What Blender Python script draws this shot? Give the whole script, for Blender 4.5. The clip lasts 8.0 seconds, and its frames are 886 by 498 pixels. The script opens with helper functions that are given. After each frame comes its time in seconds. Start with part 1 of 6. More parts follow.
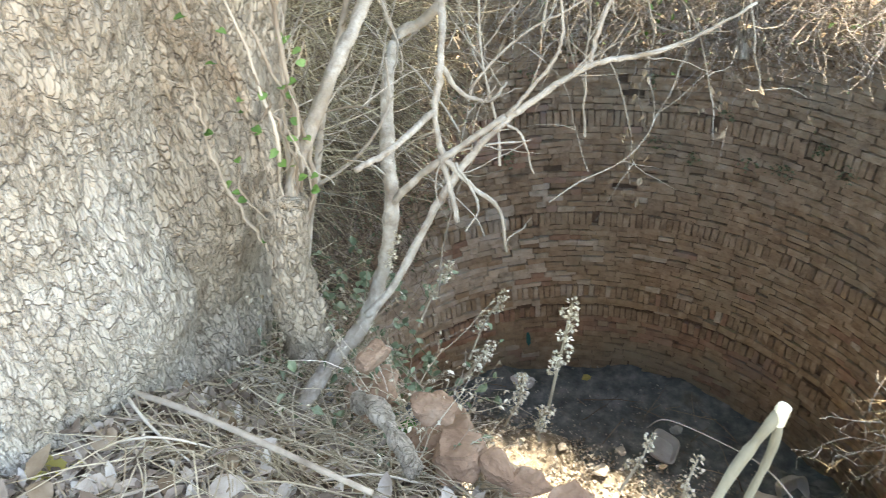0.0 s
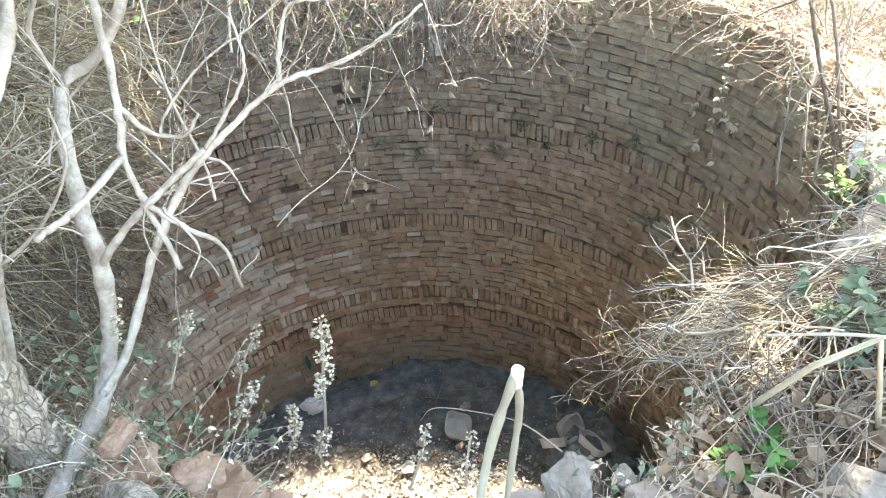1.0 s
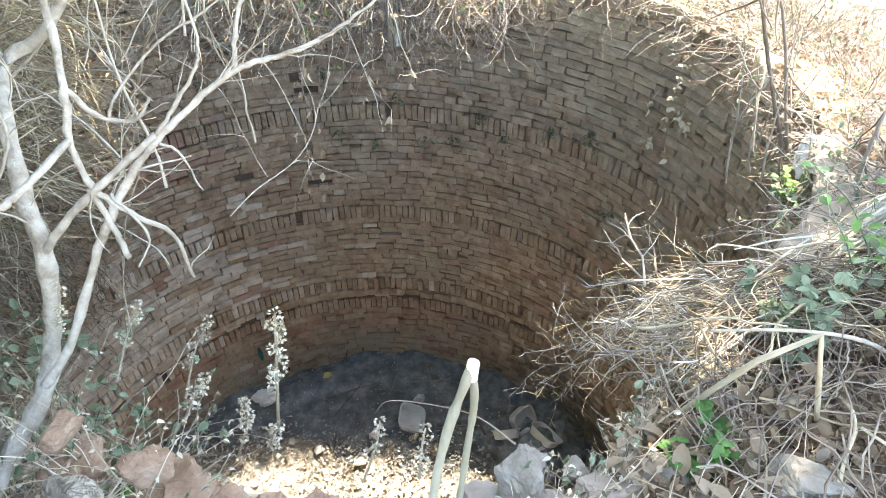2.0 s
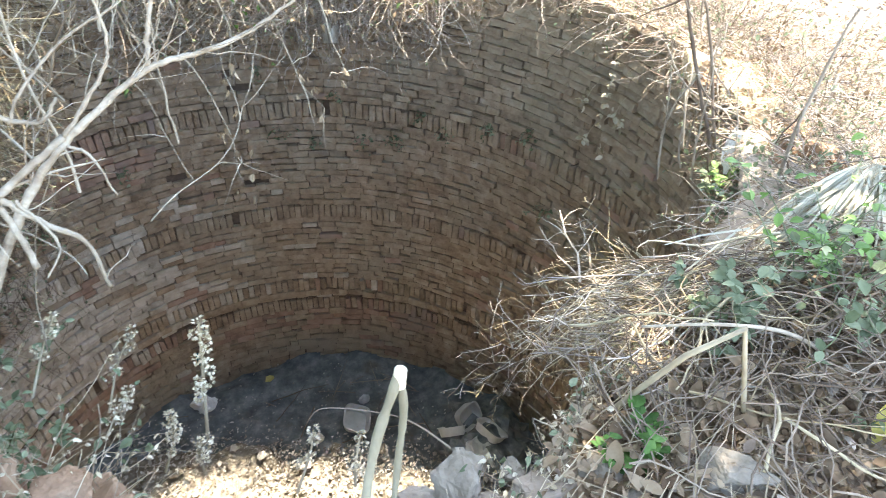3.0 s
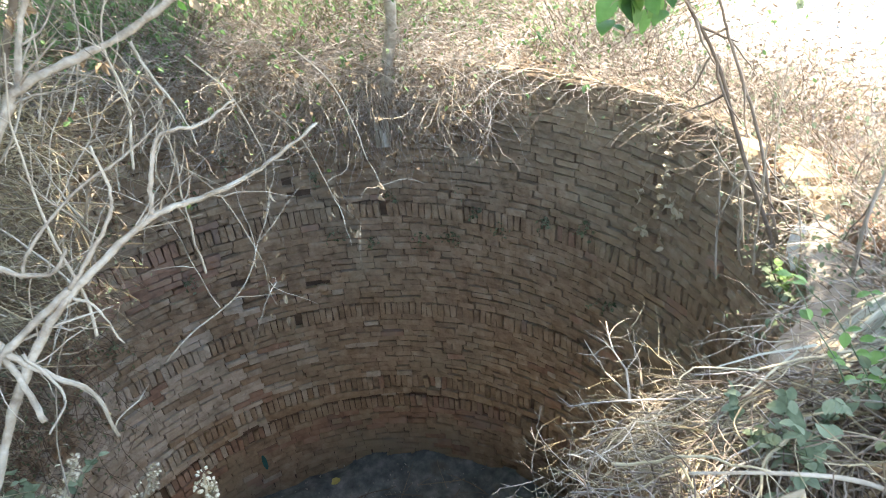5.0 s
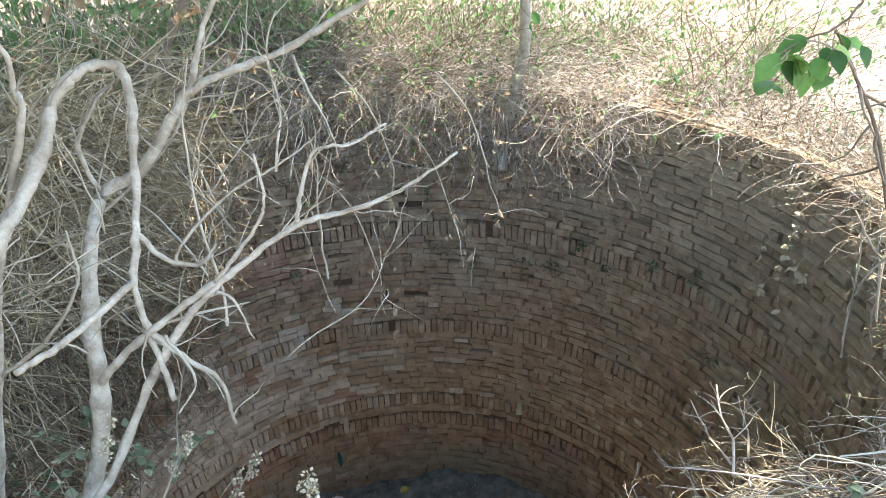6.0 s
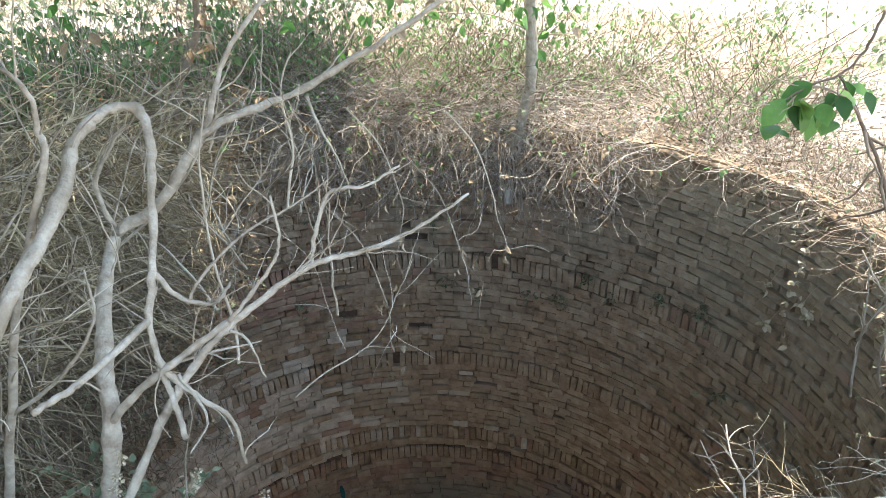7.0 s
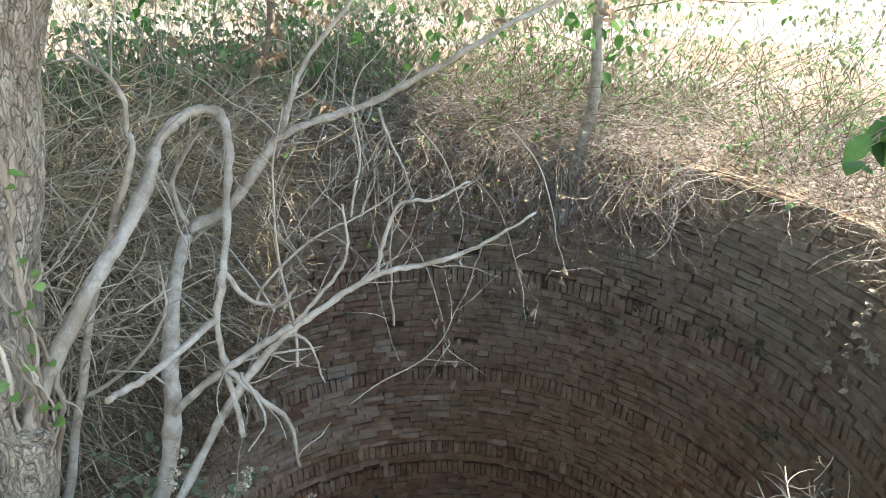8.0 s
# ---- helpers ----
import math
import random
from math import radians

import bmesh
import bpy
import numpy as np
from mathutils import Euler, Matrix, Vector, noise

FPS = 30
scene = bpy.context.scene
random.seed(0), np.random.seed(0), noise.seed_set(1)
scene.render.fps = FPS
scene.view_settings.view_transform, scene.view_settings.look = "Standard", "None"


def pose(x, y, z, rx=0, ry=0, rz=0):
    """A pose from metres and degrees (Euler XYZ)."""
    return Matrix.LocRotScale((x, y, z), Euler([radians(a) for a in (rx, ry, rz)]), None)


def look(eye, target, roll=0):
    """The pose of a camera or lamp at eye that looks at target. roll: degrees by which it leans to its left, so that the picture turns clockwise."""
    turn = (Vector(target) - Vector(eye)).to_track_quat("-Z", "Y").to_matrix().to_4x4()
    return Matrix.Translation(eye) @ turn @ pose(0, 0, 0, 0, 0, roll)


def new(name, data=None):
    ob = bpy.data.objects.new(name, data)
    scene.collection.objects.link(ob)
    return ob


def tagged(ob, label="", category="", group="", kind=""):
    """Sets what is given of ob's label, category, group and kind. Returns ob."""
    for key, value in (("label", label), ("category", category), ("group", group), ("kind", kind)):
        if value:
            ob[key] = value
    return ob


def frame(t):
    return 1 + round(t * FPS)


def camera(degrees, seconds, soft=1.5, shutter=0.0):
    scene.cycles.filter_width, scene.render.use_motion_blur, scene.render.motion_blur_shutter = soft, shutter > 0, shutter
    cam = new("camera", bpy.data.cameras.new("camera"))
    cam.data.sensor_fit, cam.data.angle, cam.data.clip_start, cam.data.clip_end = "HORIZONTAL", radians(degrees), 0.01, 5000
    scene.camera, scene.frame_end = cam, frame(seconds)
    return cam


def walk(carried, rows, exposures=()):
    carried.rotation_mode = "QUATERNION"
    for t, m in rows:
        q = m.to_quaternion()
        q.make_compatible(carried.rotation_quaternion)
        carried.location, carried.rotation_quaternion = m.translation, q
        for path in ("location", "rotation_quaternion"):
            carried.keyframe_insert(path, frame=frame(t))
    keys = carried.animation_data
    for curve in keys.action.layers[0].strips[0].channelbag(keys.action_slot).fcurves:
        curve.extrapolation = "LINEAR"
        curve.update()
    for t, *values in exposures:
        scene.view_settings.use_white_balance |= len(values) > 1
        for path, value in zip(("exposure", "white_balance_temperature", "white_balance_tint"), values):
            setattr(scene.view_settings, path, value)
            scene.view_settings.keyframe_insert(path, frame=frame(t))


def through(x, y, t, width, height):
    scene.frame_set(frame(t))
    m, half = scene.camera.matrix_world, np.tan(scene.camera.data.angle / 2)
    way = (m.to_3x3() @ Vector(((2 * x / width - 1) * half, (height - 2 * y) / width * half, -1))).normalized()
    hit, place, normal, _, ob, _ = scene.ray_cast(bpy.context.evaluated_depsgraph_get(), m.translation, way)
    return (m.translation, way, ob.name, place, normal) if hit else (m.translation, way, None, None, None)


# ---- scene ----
cam = camera(66.51, 8.0, soft=0.55, shutter=0.15)
ROWS = [
    (0.0, -0.000, -0.000, 1.573, 53.96, 4.51, 0.00),
    (0.5, 0.032, 0.010, 1.567, 51.91, 2.56, -13.52),
    (1.0, 0.094, 0.013, 1.557, 53.50, 3.69, -23.99),
    (1.2, 0.094, 0.014, 1.557, 53.42, 1.99, -24.62),
    (2.3, 0.092, 0.021, 1.557, 52.68, 0.81, -26.66),
    (2.5, 0.091, 0.023, 1.557, 52.82, 0.82, -26.10),
    (2.9, 0.130, 0.030, 1.547, 51.97, 0.29, -28.49),
    (3.0, 0.148, 0.032, 1.546, 52.47, -1.10, -30.81),
    (3.5, 0.259, 0.037, 1.567, 53.61, 0.52, -36.76),
    (4.0, 0.383, 0.055, 1.561, 51.92, 2.17, -38.61),
    (4.2, 0.405, 0.071, 1.545, 51.52, 0.06, -36.79),
    (4.5, 0.412, 0.075, 1.553, 53.38, 3.57, -31.41),
    (5.0, 0.397, 0.110, 1.594, 59.43, 4.33, -26.60),
    (5.2, 0.382, 0.124, 1.611, 61.27, 4.00, -23.26),
    (6.3, 0.292, 0.151, 1.672, 61.25, 1.55, -15.05),
    (6.5, 0.285, 0.151, 1.682, 62.56, 2.14, -14.75),
    (7.0, 0.287, 0.153, 1.698, 63.80, 1.16, -15.53),
    (7.5, 0.258, 0.169, 1.705, 65.14, -0.07, -13.71),
    (8.0, 0.229, 0.167, 1.702, 65.07, -0.43, -10.56),
]
EXPOSURES = [(0.0, 3.03, 7900, 9), (0.5, 3.27, 7600, 9), (1.0, 3.48, 7200, 8.5), (2.5, 3.3, 7100, 8.5), (3.0, 3.22, 7100, 8.5), (3.5, 2.95, 7000, 8), (4.0, 2.76, 7000, 7.5), (4.5, 2.86, 7000, 8), (5.0, 2.82, 7050, 8), (6.5, 2.66, 7000, 7.5), (8.0, 2.22, 7000, 7.5)]
walk(cam, [(t, pose(x, y, z, rx, ry, rz)) for t, x, y, z, rx, ry, rz in ROWS], EXPOSURES)

# ---- light ----
SUN_EL, SUN_AZ = radians(75), math.atan2(0.6, 0.8)
to_sun = Vector((math.cos(SUN_EL) * math.cos(SUN_AZ), math.cos(SUN_EL) * math.sin(SUN_AZ), math.sin(SUN_EL)))
world = bpy.data.worlds.new("sky")
scene.world = world
world.use_nodes = True
wn = world.node_tree.nodes
sky = wn.new("ShaderNodeTexSky")
sky.sky_type, sky.sun_disc = "NISHITA", False
sky.sun_elevation, sky.sun_rotation = SUN_EL, math.pi / 2 - SUN_AZ
world.node_tree.links.new(sky.outputs[0], wn["Background"].inputs[0])
wn["Background"].inputs[1].default_value = 0.15
sun = new("sun", bpy.data.lights.new("sun", "SUN"))
sun.data.energy, sun.data.angle, sun.data.color = 3.2, radians(0.6), (1.0, 0.95, 0.87)
sun.matrix_world = look(tuple(to_sun * 30), (0, 0, 0))

CX, CY, R = 0.884, 3.429, 2.805      # the well's axis and the radius of its brick face
FLOOR_Z = -4.98

# ---- materials ----


def mat(name, stops, scale=6.0, detail=8.0, rough=0.85, bump=0.3, bump_scale=40.0, stretch=(1, 1, 1), vary=0.0, spot=None, spot_scale=1.2, spot_range=(0.5, 0.7), metal=0.0, coords="Object", spec=0.3, bump_dist=0.01, sss=0.0):
    """A procedural surface: a two-scale colour ramp, stains, differences from piece to piece, and fine relief."""
    m = bpy.data.materials.new(name)
    m.use_nodes = True
    nt, nd = m.node_tree, m.node_tree.nodes
    bs = nd["Principled BSDF"]
    bs.inputs["Roughness"].default_value, bs.inputs["Metallic"].default_value = rough, metal
    bs.inputs["Specular IOR Level"].default_value = spec
    co = nd.new("ShaderNodeTexCoord")
    mp = nd.new("ShaderNodeMapping")
    mp.inputs["Scale"].default_value = stretch
    nt.links.new(co.outputs[coords], mp.inputs[0])
    n1 = nd.new("ShaderNodeTexNoise")
    n1.inputs["Scale"].default_value, n1.inputs["Detail"].default_value, n1.inputs["Roughness"].default_value = scale, detail, 0.62
    nt.links.new(mp.outputs[0], n1.inputs["Vector"])
    fac = n1.outputs[0]
    if vary:
        oi, ge = nd.new("ShaderNodeObjectInfo"), nd.new("ShaderNodeNewGeometry")
        ad, fr = nd.new("ShaderNodeMath"), nd.new("ShaderNodeMath")
        fr.operation = "FRACT"
        nt.links.new(oi.outputs["Random"], ad.inputs[0])
        nt.links.new(ge.outputs["Random Per Island"], ad.inputs[1])
        nt.links.new(ad.outputs[0], fr.inputs[0])
        mm = nd.new("ShaderNodeMath")
        mm.operation = "MULTIPLY_ADD"
        mm.inputs[1].default_value, mm.inputs[2].default_value = vary, -vary / 2
        nt.links.new(fr.outputs[0], mm.inputs[0])
        a2 = nd.new("ShaderNodeMath")
        nt.links.new(fac, a2.inputs[0])
        nt.links.new(mm.outputs[0], a2.inputs[1])
        fac = a2.outputs[0]
    cr = nd.new("ShaderNodeValToRGB")
    els = cr.color_ramp.elements
    while len(els) < len(stops):
        els.new(0.5)
    for e, (p, c) in zip(els, stops):
        e.position, e.color = p, (*c, 1)
    nt.links.new(fac, cr.inputs[0])
    col = cr.outputs[0]
    if spot:
        n2 = nd.new("ShaderNodeTexNoise")
        n2.inputs["Scale"].default_value, n2.inputs["Detail"].default_value = spot_scale, 6
        nt.links.new(co.outputs[coords], n2.inputs["Vector"])
        r2 = nd.new("ShaderNodeValToRGB")
        r2.color_ramp.elements[0].position, r2.color_ramp.elements[1].position = spot_range
        nt.links.new(n2.outputs[0], r2.inputs[0])
        mx = nd.new("ShaderNodeMix")
        mx.data_type = "RGBA"
        nt.links.new(r2.outputs[0], mx.inputs[0])
        nt.links.new(col, mx.inputs[6])
        mx.inputs[7].default_value = (*spot, 1)
        col = mx.outputs[2]
    nt.links.new(col, bs.inputs["Base Color"])
    if bump:
        n3 = nd.new("ShaderNodeTexNoise")
        n3.inputs["Scale"].default_value, n3.inputs["Detail"].default_value = bump_scale, 6
        nt.links.new(mp.outputs[0], n3.inputs["Vector"])
        b = nd.new("ShaderNodeBump")
        b.inputs["Strength"].default_value, b.inputs["Distance"].default_value = bump, bump_dist
        nt.links.new(n3.outputs[0], b.inputs["Height"])
        nt.links.new(b.outputs[0], bs.inputs["Normal"])
    return m


def leaf_mat(name, stops, vary=0.5, rough=0.55, through=0.35):
    """A thin leaf: part of the light comes through it."""
    m = mat(name, stops, scale=9, vary=vary, rough=rough, bump=0.15, bump_scale=60, spec=0.35)
    nt, nd = m.node_tree, m.node_tree.nodes
    bs, out = nd["Principled BSDF"], nd["Material Output"]
    tl, mx = nd.new("ShaderNodeBsdfTranslucent"), nd.new("ShaderNodeMixShader")
    src = bs.inputs["Base Color"].links[0].from_socket
    nt.links.new(src, tl.inputs[0])
    mx.inputs[0].default_value = through
    nt.links.new(bs.outputs[0], mx.inputs[1])
    nt.links.new(tl.outputs[0], mx.inputs[2])
    nt.links.new(mx.outputs[0], out.inputs["Surface"])
    return m


M_BRICK = mat("old brick", [(0.2, (0.15, 0.105, 0.07)), (0.4, (0.278, 0.202, 0.136)), (0.55, (0.36, 0.268, 0.182)), (0.68, (0.43, 0.338, 0.24)), (0.84, (0.53, 0.445, 0.345))], scale=9, detail=10, vary=0.22, rough=0.92, bump=1.0, bump_scale=34, spot=(0.34, 0.295, 0.215), spot_scale=0.8, spot_range=(0.46, 0.74), spec=0.15, bump_dist=0.018)
M_JOINT = mat("earth mortar", [(0.3, (0.085, 0.06, 0.045)), (0.7, (0.17, 0.125, 0.09))], scale=12, bump=0.6, bump_scale=60, rough=0.95, spec=0.1)
M_FLOOR = mat("dark silt", [(0.3, (0.065, 0.075, 0.08)), (0.48, (0.13, 0.145, 0.148)), (0.66, (0.26, 0.265, 0.255))], scale=6.5, bump=1.0, bump_scale=24, rough=0.6, spot=(0.12, 0.1, 0.075), spot_scale=2.4, spot_range=(0.58, 0.75), spec=0.4)
M_SOIL = mat("dry soil", [(0.28, (0.15, 0.105, 0.07)), (0.5, (0.27, 0.2, 0.14)), (0.72, (0.36, 0.295, 0.22))], scale=5, bump=0.7, bump_scale=22, rough=0.95, spot=(0.38, 0.34, 0.29), spot_scale=0.35, spot_range=(0.42, 0.6), spec=0.1, bump_dist=0.03)


def bark(name, pale, dark, crack):
    """Plates of bark parted by dark fissures, longer than wide."""
    m = mat(name, pale, scale=3.0, stretch=(1, 1, 0.33), bump=0, rough=0.95, spot=dark, spot_scale=2.2, spot_range=(0.55, 0.74), spec=0.1)
    nt, nd = m.node_tree, m.node_tree.nodes
    bs, mp = nd["Principled BSDF"], nd["Mapping"]
    wz = nd.new("ShaderNodeTexNoise")
    wz.inputs["Scale"].default_value, wz.inputs["Detail"].default_value = 13, 5
    nt.links.new(mp.outputs[0], wz.inputs["Vector"])
    ma = nd.new("ShaderNodeVectorMath")
    ma.operation = "MULTIPLY_ADD"
    ma.inputs[1].default_value = (0.075, 0.075, 0.05)
    nt.links.new(wz.outputs[1], ma.inputs[0])
    nt.links.new(mp.outputs[0], ma.inputs[2])
    hs = []
    for sc, lo, hi in ((24, 0.3, 0.52), (46, 0.34, 0.47)):
        vo = nd.new("ShaderNodeTexNoise")
        vo.inputs["Scale"].default_value, vo.inputs["Detail"].default_value, vo.inputs["Roughness"].default_value = sc, 5, 0.55
        nt.links.new(ma.outputs[0], vo.inputs["Vector"])
        mr = nd.new("ShaderNodeMapRange")
        mr.inputs["From Min"].default_value, mr.inputs["From Max"].default_value = lo, hi
        nt.links.new(vo.outputs[0], mr.inputs[0])
        hs.append(mr.outputs[0])
    vc = nd.new("ShaderNodeTexVoronoi")
    vc.feature = "DISTANCE_TO_EDGE"
    vc.inputs["Scale"].default_value = 31
    nt.links.new(ma.outputs[0], vc.inputs["Vector"])
    vr = nd.new("ShaderNodeMapRange")
    vr.inputs["From Max"].default_value = 0.035
    nt.links.new(vc.outputs[0], vr.inputs[0])
    vd = nd.new("ShaderNodeTexVoronoi")
    vd.feature = "DISTANCE_TO_EDGE"
    vd.inputs["Scale"].default_value = 70
    nt.links.new(ma.outputs[0], vd.inputs["Vector"])
    ve = nd.new("ShaderNodeMapRange")
    ve.inputs["From Max"].default_value, ve.inputs["To Min"].default_value = 0.06, 0.5
    nt.links.new(vd.outputs[0], ve.inputs[0])
    vm = nd.new("ShaderNodeMath")
    vm.operation = "MULTIPLY"
    nt.links.new(vr.outputs[0], vm.inputs[0])
    nt.links.new(ve.outputs[0], vm.inputs[1])
    fine = nd.new("ShaderNodeTexNoise")
    fine.inputs["Scale"].default_value, fine.inputs["Detail"].default_value = 60, 6
    nt.links.new(mp.outputs[0], fine.inputs["Vector"])
    s1, s2 = nd.new("ShaderNodeMath"), nd.new("ShaderNodeMath")
    s1.operation = s2.operation = "MULTIPLY_ADD"
    s1.inputs[1].default_value, s2.inputs[1].default_value = 0.5, 0.9
    nt.links.new(hs[1], s1.inputs[0])
    hj = nd.new("ShaderNodeMath")
    nt.links.new(hs[0], hj.inputs[0])
    nt.links.new(vm.outputs[0], hj.inputs[1])
    nt.links.new(hj.outputs[0], s1.inputs[2])
    nt.links.new(fine.outputs[0], s2.inputs[0])
    nt.links.new(s1.outputs[0], s2.inputs[2])
    b = nd.new("ShaderNodeBump")
    b.inputs["Strength"].default_value, b.inputs["Distance"].default_value = 0.9, 0.02
    nt.links.new(s2.outputs[0], b.inputs["Height"])
    nt.links.new(b.outputs[0], bs.inputs["Normal"])
    src = bs.inputs["Base Color"].links[0].from_socket
    mx = nd.new("ShaderNodeMix")
    mx.data_type = "RGBA"
    mi = nd.new("ShaderNodeMapRange")
    mi.inputs["To Min"].default_value, mi.inputs["To Max"].default_value = 0.62, 0.0
    mi.inputs["From Max"].default_value = 0.8
    nt.links.new(vm.outputs[0], mi.inputs[0])
    br = nd.new("ShaderNodeTexNoise")
    br.inputs["Scale"].default_value, br.inputs["Detail"].default_value = 14, 4
    nt.links.new(mp.outputs[0], br.inputs["Vector"])
    bk = nd.new("ShaderNodeMapRange")
    bk.inputs["From Min"].default_value, bk.inputs["From Max"].default_value = 0.33, 0.47
    nt.links.new(br.outputs[0], bk.inputs[0])
    bm_ = nd.new("ShaderNodeMath")
    bm_.operation = "MULTIPLY"
    nt.links.new(mi.outputs[0], bm_.inputs[0])
    nt.links.new(bk.outputs[0], bm_.inputs[1])
    nt.links.new(bm_.outputs[0], mx.inputs[0])
    nt.links.new(src, mx.inputs[6])
    mx.inputs[7].default_value = (*crack, 1)
    m2 = nd.new("ShaderNodeMix")
    m2.data_type = "RGBA"
    mj = nd.new("ShaderNodeMapRange")
    mj.inputs["To Min"].default_value, mj.inputs["To Max"].default_value = 0.4, 0.0
    nt.links.new(hs[1], mj.inputs[0])
    nt.links.new(mj.outputs[0], m2.inputs[0])
    nt.links.new(mx.outputs[2], m2.inputs[6])
    m2.inputs[7].default_value = (*crack, 1)
    nt.links.new(m2.outputs[2], bs.inputs["Base Color"])
    return m


M_BARK = bark("pale fissured bark", [(0.3, (0.41, 0.345, 0.265)), (0.45, (0.51, 0.445, 0.355)), (0.62, (0.61, 0.55, 0.46)), (0.8, (0.7, 0.65, 0.565))], (0.46, 0.385, 0.3), (0.13, 0.1, 0.075))
M_BARK_TAN = bark("tan fissured bark", [(0.3, (0.32, 0.26, 0.19)), (0.45, (0.42, 0.35, 0.265)), (0.62, (0.5, 0.425, 0.33)), (0.8, (0.58, 0.51, 0.415))], (0.3, 0.215, 0.14), (0.1, 0.07, 0.045))
M_BARK_BROWN = mat("brown bark", [(0.3, (0.16, 0.11, 0.07)), (0.6, (0.34, 0.25, 0.17)), (0.8, (0.5, 0.41, 0.31))], scale=9, stretch=(1, 1, 0.3), bump=0.8, bump_scale=40, rough=0.95, spec=0.1)
M_BRANCH = mat("grey branch bark", [(0.3, (0.22, 0.17, 0.125)), (0.5, (0.385, 0.33, 0.26)), (0.7, (0.53, 0.475, 0.395))], scale=16, bump=0.7, bump_scale=70, rough=0.85, spot=(0.27, 0.22, 0.16), spot_scale=5, spot_range=(0.52, 0.7), spec=0.2)
M_TWIG = mat("dry twig", [(0.25, (0.2, 0.155, 0.11)), (0.5, (0.4, 0.33, 0.25)), (0.75, (0.62, 0.54, 0.43))], scale=7, vary=0.5, bump=0, rough=0.85, spec=0.2)
M_TWIG_DARK = mat("brown twig", [(0.25, (0.11, 0.08, 0.06)), (0.5, (0.21, 0.16, 0.12)), (0.75, (0.33, 0.27, 0.21))], scale=7, vary=0.5, bump=0, rough=0.85, spec=0.2)
M_VINE = mat("dry vine", [(0.25, (0.19, 0.145, 0.085)), (0.5, (0.37, 0.3, 0.185)), (0.75, (0.55, 0.465, 0.315))], scale=5, vary=0.5, bump=0, rough=0.85, spec=0.2)
M_STRAW = mat("straw", [(0.25, (0.27, 0.21, 0.135)), (0.5, (0.41, 0.335, 0.225)), (0.75, (0.55, 0.47, 0.34))], scale=5, vary=0.5, bump=0, rough=0.8, spec=0.25)
M_LITTER = leaf_mat("dead leaf", [(0.2, (0.14, 0.1, 0.07)), (0.45, (0.29, 0.23, 0.175)), (0.62, (0.45, 0.38, 0.305)), (0.8, (0.6, 0.54, 0.455))], vary=0.6, rough=0.75, through=0.1)
# debris colour raised so the sunlit floor looks near white and bounces light
M_DEBRIS = leaf_mat("debris paled for the sun patch", [(0.2, (0.16, 0.13, 0.1)), (0.4, (0.33, 0.295, 0.25)), (0.62, (0.48, 0.445, 0.39)), (0.8, (0.6, 0.57, 0.515))], vary=0.5, rough=0.8, through=0.1)
M_BROWNLEAF = leaf_mat("brown leaf", [(0.25, (0.13, 0.085, 0.05)), (0.5, (0.27, 0.19, 0.115)), (0.75, (0.4, 0.31, 0.21))], rough=0.75, through=0.2)
M_GREEN = leaf_mat("green leaf", [(0.25, (0.05, 0.12, 0.03)), (0.5, (0.09, 0.2, 0.045)), (0.75, (0.15, 0.29, 0.08))], through=0.45)
M_HERB = leaf_mat("soft green leaf", [(0.25, (0.09, 0.17, 0.06)), (0.5, (0.16, 0.26, 0.095)), (0.75, (0.25, 0.35, 0.15))], through=0.45)
M_GREYTWIG = mat("bleached twig", [(0.25, (0.22, 0.175, 0.145)), (0.5, (0.38, 0.325, 0.28)), (0.75, (0.55, 0.5, 0.45))], scale=7, vary=0.5, bump=0, rough=0.85, spec=0.2)
M_GREYGREEN = leaf_mat("grey-green leaf", [(0.25, (0.11, 0.14, 0.075)), (0.5, (0.2, 0.245, 0.145)), (0.75, (0.32, 0.36, 0.235))], rough=0.7)
M_LIME = leaf_mat("young leaf", [(0.25, (0.1, 0.19, 0.045)), (0.5, (0.16, 0.28, 0.07)), (0.75, (0.24, 0.37, 0.12))])
M_YELLOW = leaf_mat("yellow leaf", [(0.25, (0.5, 0.4, 0.08)), (0.75, (0.7, 0.62, 0.22))], through=0.2)
M_PALM = leaf_mat("dry palm leaf", [(0.25, (0.3, 0.28, 0.2)), (0.5, (0.43, 0.41, 0.31)), (0.75, (0.55, 0.53, 0.42))], through=0.15, rough=0.6)
M_FLOWER = leaf_mat("dry seed head", [(0.25, (0.36, 0.29, 0.18)), (0.5, (0.56, 0.48, 0.34)), (0.75, (0.72, 0.65, 0.5))], through=0.2, rough=0.8)
M_ORANGE = leaf_mat("orange petal", [(0.2, (0.7, 0.12, 0.02)), (0.8, (0.85, 0.25, 0.04))], through=0.2)
M_CLAY = mat("broken clay brick", [(0.3, (0.2, 0.12, 0.075)), (0.55, (0.31, 0.2, 0.13)), (0.75, (0.42, 0.31, 0.22))], scale=8, bump=0.8, bump_scale=35, rough=0.95, spec=0.1)
M_STONE = mat("pale stone", [(0.3, (0.16, 0.135, 0.1)), (0.55, (0.28, 0.24, 0.19)), (0.75, (0.4, 0.355, 0.295))], scale=9, bump=0.9, bump_scale=30, rough=0.95, spec=0.1)
# rubble whitened to carry the glare of the sun patch
M_RUBBLE = mat("rubble paled for the sun patch", [(0.3, (0.4, 0.36, 0.3)), (0.55, (0.58, 0.54, 0.47)), (0.75, (0.7, 0.665, 0.6))], scale=9, bump=0.9, bump_scale=30, rough=0.95, spec=0.1)
